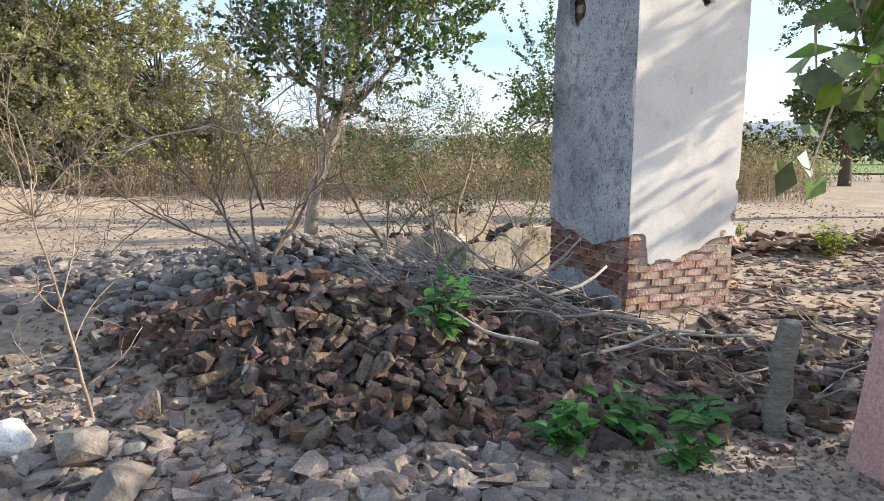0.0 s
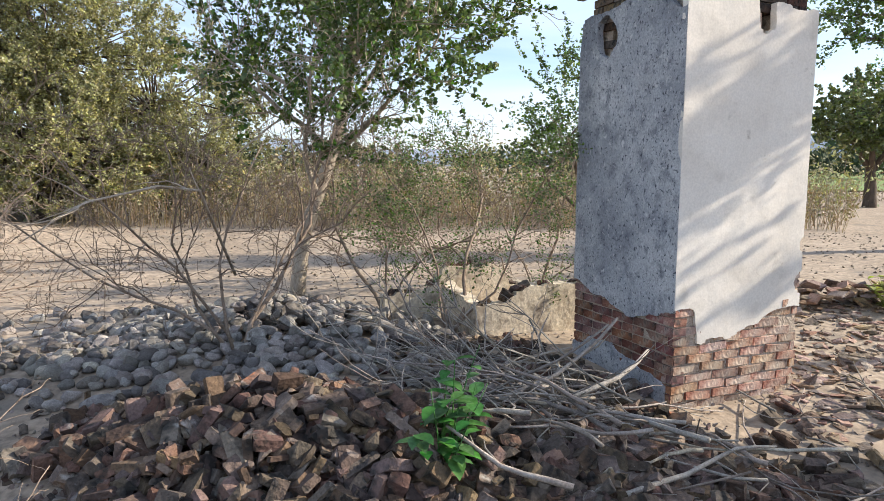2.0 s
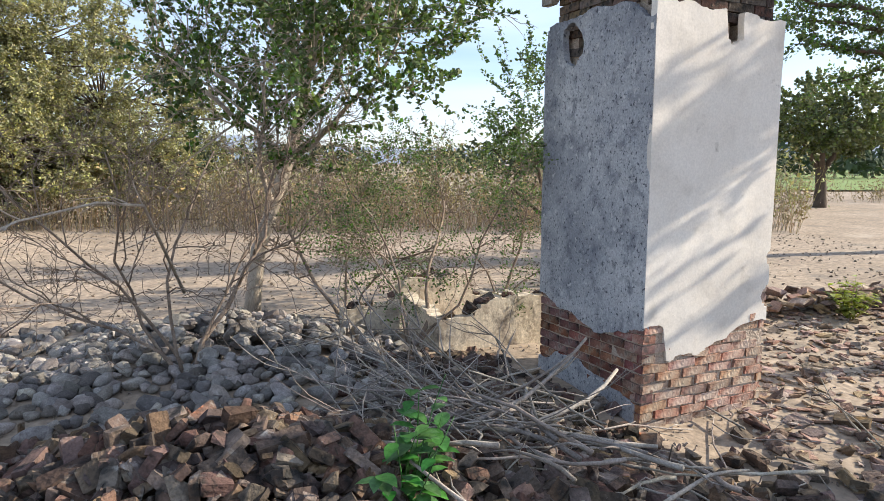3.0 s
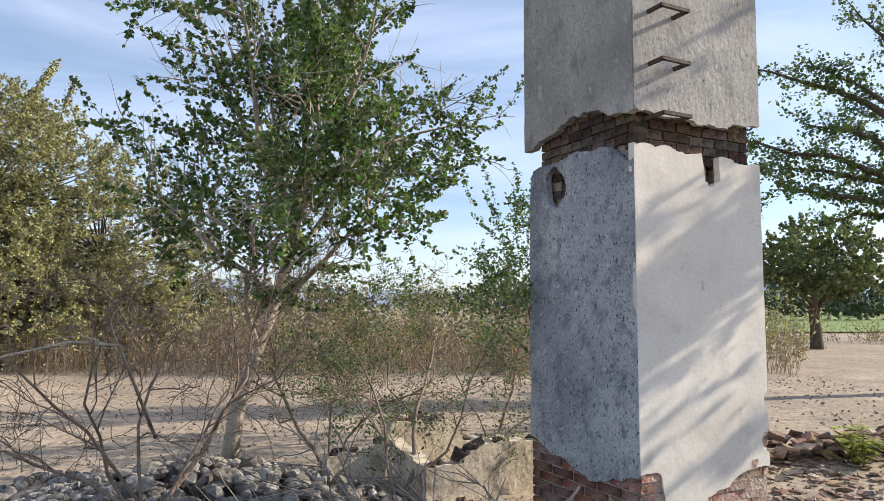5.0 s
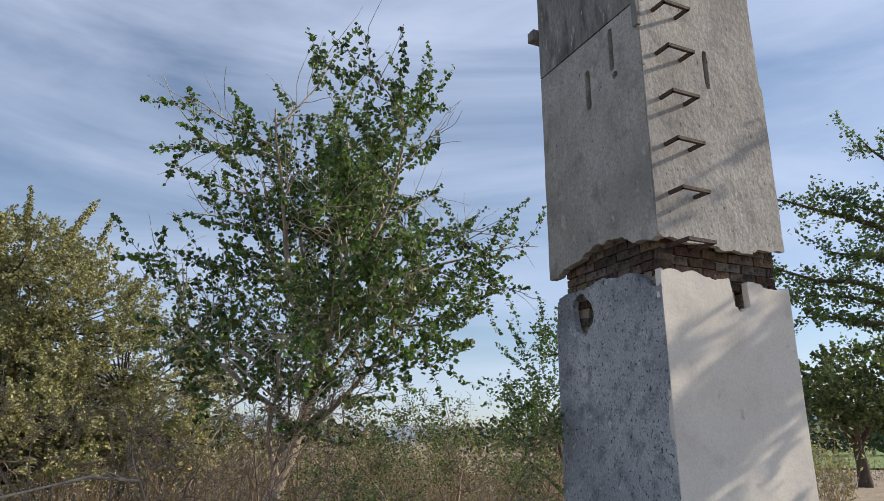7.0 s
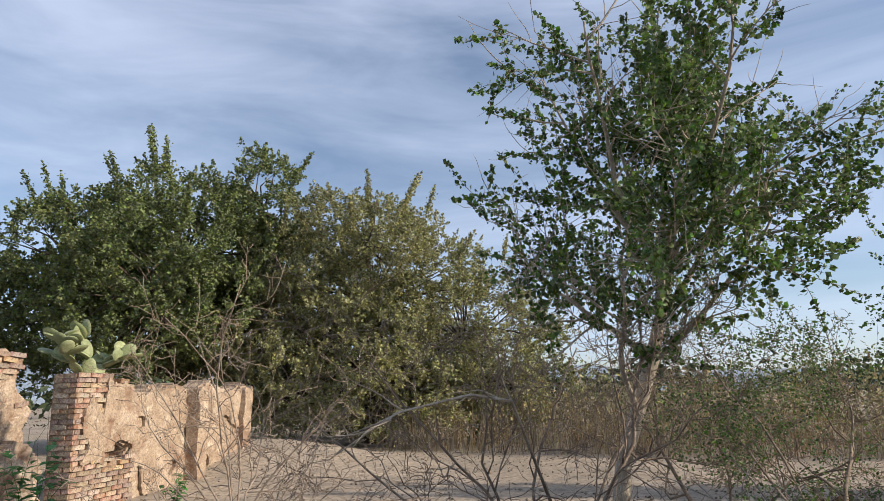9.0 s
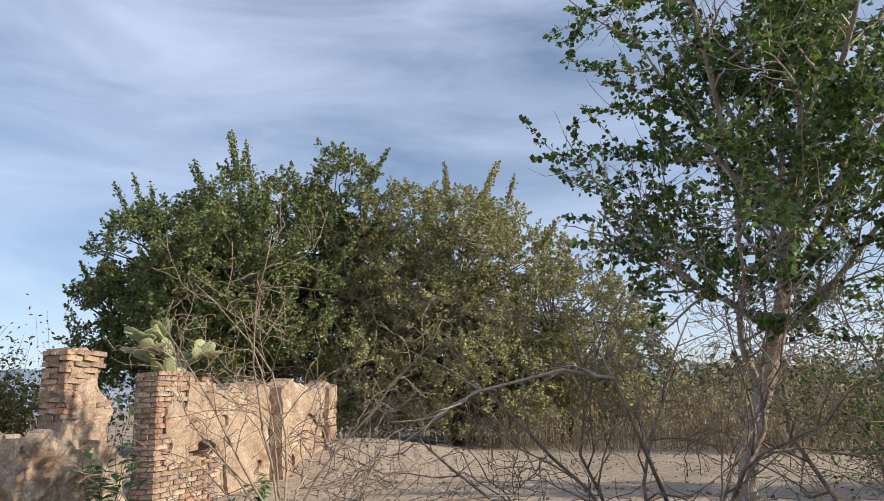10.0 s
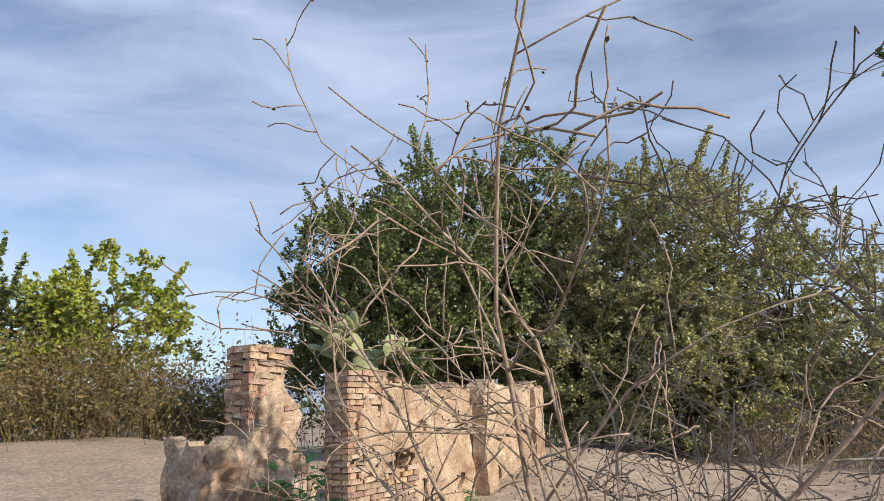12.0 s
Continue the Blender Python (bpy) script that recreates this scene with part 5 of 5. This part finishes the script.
for k in range(34):
    a = stem_pts[3] + (stem_pts[4] - stem_pts[3]) * r.uniform(-0.2, 1.0)
    b = a + np.array([r.normal() * 0.14, r.normal() * 0.07, r.normal() * 0.14 - 0.02])
    b[0] = max(b[0], 0.56 * b[1] - 0.03)
    g = Geo()
    g.tube([a, (a + b) / 2 + r.normal(size=3) * 0.02, b], [0.004, 0.003, 0.0015], 4)
    part("twig", g.data(), M_BARK, sap).matrix_parent_inverse = SOFF
    g = Geo()
    g.leaves(a + (b - a) * r.uniform(0.2, 1.1, (9, 1)) + r.normal(size=(9, 3)) * 0.03, 0.062, r, 0.75)
    part("foliage", g.data(), M_LEAF, sap).matrix_parent_inverse = SOFF

# prickly pear on the wall
pear = thing("prickly_pear", (-8.28, 7.72, 2.05), "pale green prickly pear cactus growing on the broken wall", "cactus")


def pad(p, up, side, ln):
    up, side = Vector(up).normalized(), Vector(side).normalized()
    side = (side - up * side.dot(up)).normalized()
    nrm = up.cross(side)
    vs, fs = [], []
    n, rings = 12, ((0.0, 0.0), (0.5, 0.85), (0.9, 1.0))
    for face in (1, -1):
        for lift, rad in ((0.06, 0.55), (0.045, 0.85), (0.0, 1.0)):
            for k in range(n):
                a = 2 * math.pi * k / n
                q = p + up * (ln * 0.5 + ln * 0.5 * rad * math.cos(a)) + side * (ln * 0.36 * rad * math.sin(a)) + nrm * (face * ln * lift * 1.3)
                vs.append(tuple(q))
    for base, flip in ((0, False), (3 * n, True)):
        for r_ in range(2):
            for k in range(n):
                f = (base + r_ * n + k, base + r_ * n + (k + 1) % n, base + (r_ + 1) * n + (k + 1) % n, base + (r_ + 1) * n + k)
                fs.append(f[::-1] if flip else f)
        cap = tuple(base + k for k in range(n))
        fs.append(cap if flip else cap[::-1])
    return vs, fs


r = np.random.default_rng(301)
tips = [(Vector((0, 0, -0.05)), Vector((0, 0, 1)), 0), (Vector((-0.05, 0.14, -0.05)), Vector((-0.3, 0.7, 0.7)).normalized(), 1), (Vector((0.02, -0.12, -0.05)), Vector((0.2, -0.7, 0.7)).normalized(), 1)]
for p, up, lvl in tips:
    ln = r.uniform(0.22, 0.3)
    part("pad", pad(p, up, (r.normal(), r.normal(), 0.1), ln), M_CACTUS, pear, smooth=True)
    if lvl < 3 and len(tips) < 36:
        for _ in range(int(r.integers(2, 4))):
            tips.append((p + up * ln * 0.95, (up + Vector((r.normal(), r.normal(), r.uniform(-0.2, 0.5))) * 1.0).normalized(), lvl + 1))


# bricks of the tower and the ruins, course by course
def brick_course(parent, origin, d, front, wide, z0, z1, show, variants, long=0.235, course=COURSE, singles=300, proud=0.0, shake=0.0):
    n, made = 0, 0
    for row in range(round((z1 - z0) / course)):
        z = z0 + (row + 0.5) * course
        u = -(row % 2) * long * 0.5
        while u < wide:
            a, b = max(u, 0.0), min(u + long, wide)
            if b - a > 0.05 and show((a + b) / 2, z):
                ob = new("brick", variants[(row * 7 + n) % len(variants)])
                ob.parent = parent
                m = Matrix((d, -front, UP)).transposed().to_4x4()
                jut = proud + 0.010 * noise.noise((u * 9, z * 9, 3.0))
                c = origin + d * (a + b) / 2 + UP * z + front * (jut - 0.045)
                ob.matrix_basis = Matrix.Translation(c) @ m @ pose(0, 0, 0, *(shake * 60 * noise.noise((u * 7, z * 31, k)) for k in (1.0, 5.0, 9.0))) @ Matrix.Diagonal(((b - a - 0.013) / 0.22, 1, 1, 1))
                made += 1
            n += 1
            u += long
    return made


rng = np.random.default_rng(77)
TB_RED = [brick_variant(rng, M_BRICK_SHADE, (0.22, 0.10, 0.052), False) for _ in range(6)]
TB_PALE = [brick_variant(rng, M_BRICK_SUN, (0.22, 0.10, 0.052), False) for _ in range(6)]
TB_DARK = [brick_variant(rng, M_RUBBLE, (0.22, 0.10, 0.056), False) for _ in range(6)]
TB_RUIN = [brick_variant(rng, M_RUINBRICK, (0.22, 0.10, 0.054), False) for _ in range(6)]
TFN_R, TFN_L = -LDIR, -RDIR
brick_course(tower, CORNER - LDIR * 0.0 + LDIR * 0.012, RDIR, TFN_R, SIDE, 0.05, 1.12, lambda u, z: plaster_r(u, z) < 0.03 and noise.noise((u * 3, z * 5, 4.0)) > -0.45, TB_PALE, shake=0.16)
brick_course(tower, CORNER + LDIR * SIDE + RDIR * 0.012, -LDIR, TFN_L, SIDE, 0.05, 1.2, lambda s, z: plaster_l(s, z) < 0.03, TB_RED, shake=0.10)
brick_course(tower, CORNER + LDIR * 0.07 + RDIR * 0.07, RDIR, TFN_R, SIDE - 0.1, 2.78, 3.10, lambda u, z: plaster_r(u, z) < 0.03 and abs(u - HOLE_R[0]) + abs(z - HOLE_R[1]) > 0.13, TB_DARK, shake=0.14)
brick_course(tower, CORNER + LDIR * (SIDE - 0.06) + RDIR * 0.07, -LDIR, TFN_L, SIDE - 0.12, 2.56, 3.14, lambda s, z: plaster_l(s, z) < 0.02 and math.hypot(SIDE - s - HOLE_L[0], z - HOLE_L[1]) > 0.09, TB_DARK, shake=0.16)
brick_course(house, W0 - WN * 0.03, WD, WN, 1.3, 0.2, 2.2, lambda u, z: wall_top(u, z) < 0.03 and wall_hole(u, z) > 0.02 and z < wall_crest(u) - 0.02, TB_RUIN, shake=0.14)
brick_course(pier, PI + WN * 0.012, WD, WN, 0.72, 1.5, 2.28, lambda u, z: pier_keep(u, z) > 0.0 and noise.noise((u * 4, z * 4, 9.0)) > -0.12, TB_RUIN, shake=0.3)
brick_course(pier, PI - WN * 0.34 + WD * 0.02, WN, -WD, 0.34, 1.5, 2.24, lambda u, z: True, TB_RUIN, shake=0.25)
brick_course(house, W0 - WN * 0.36 - WD * 0.012, WN, -WD, 0.34, 0.2, 1.98, lambda u, z: True, TB_RUIN, shake=0.14)
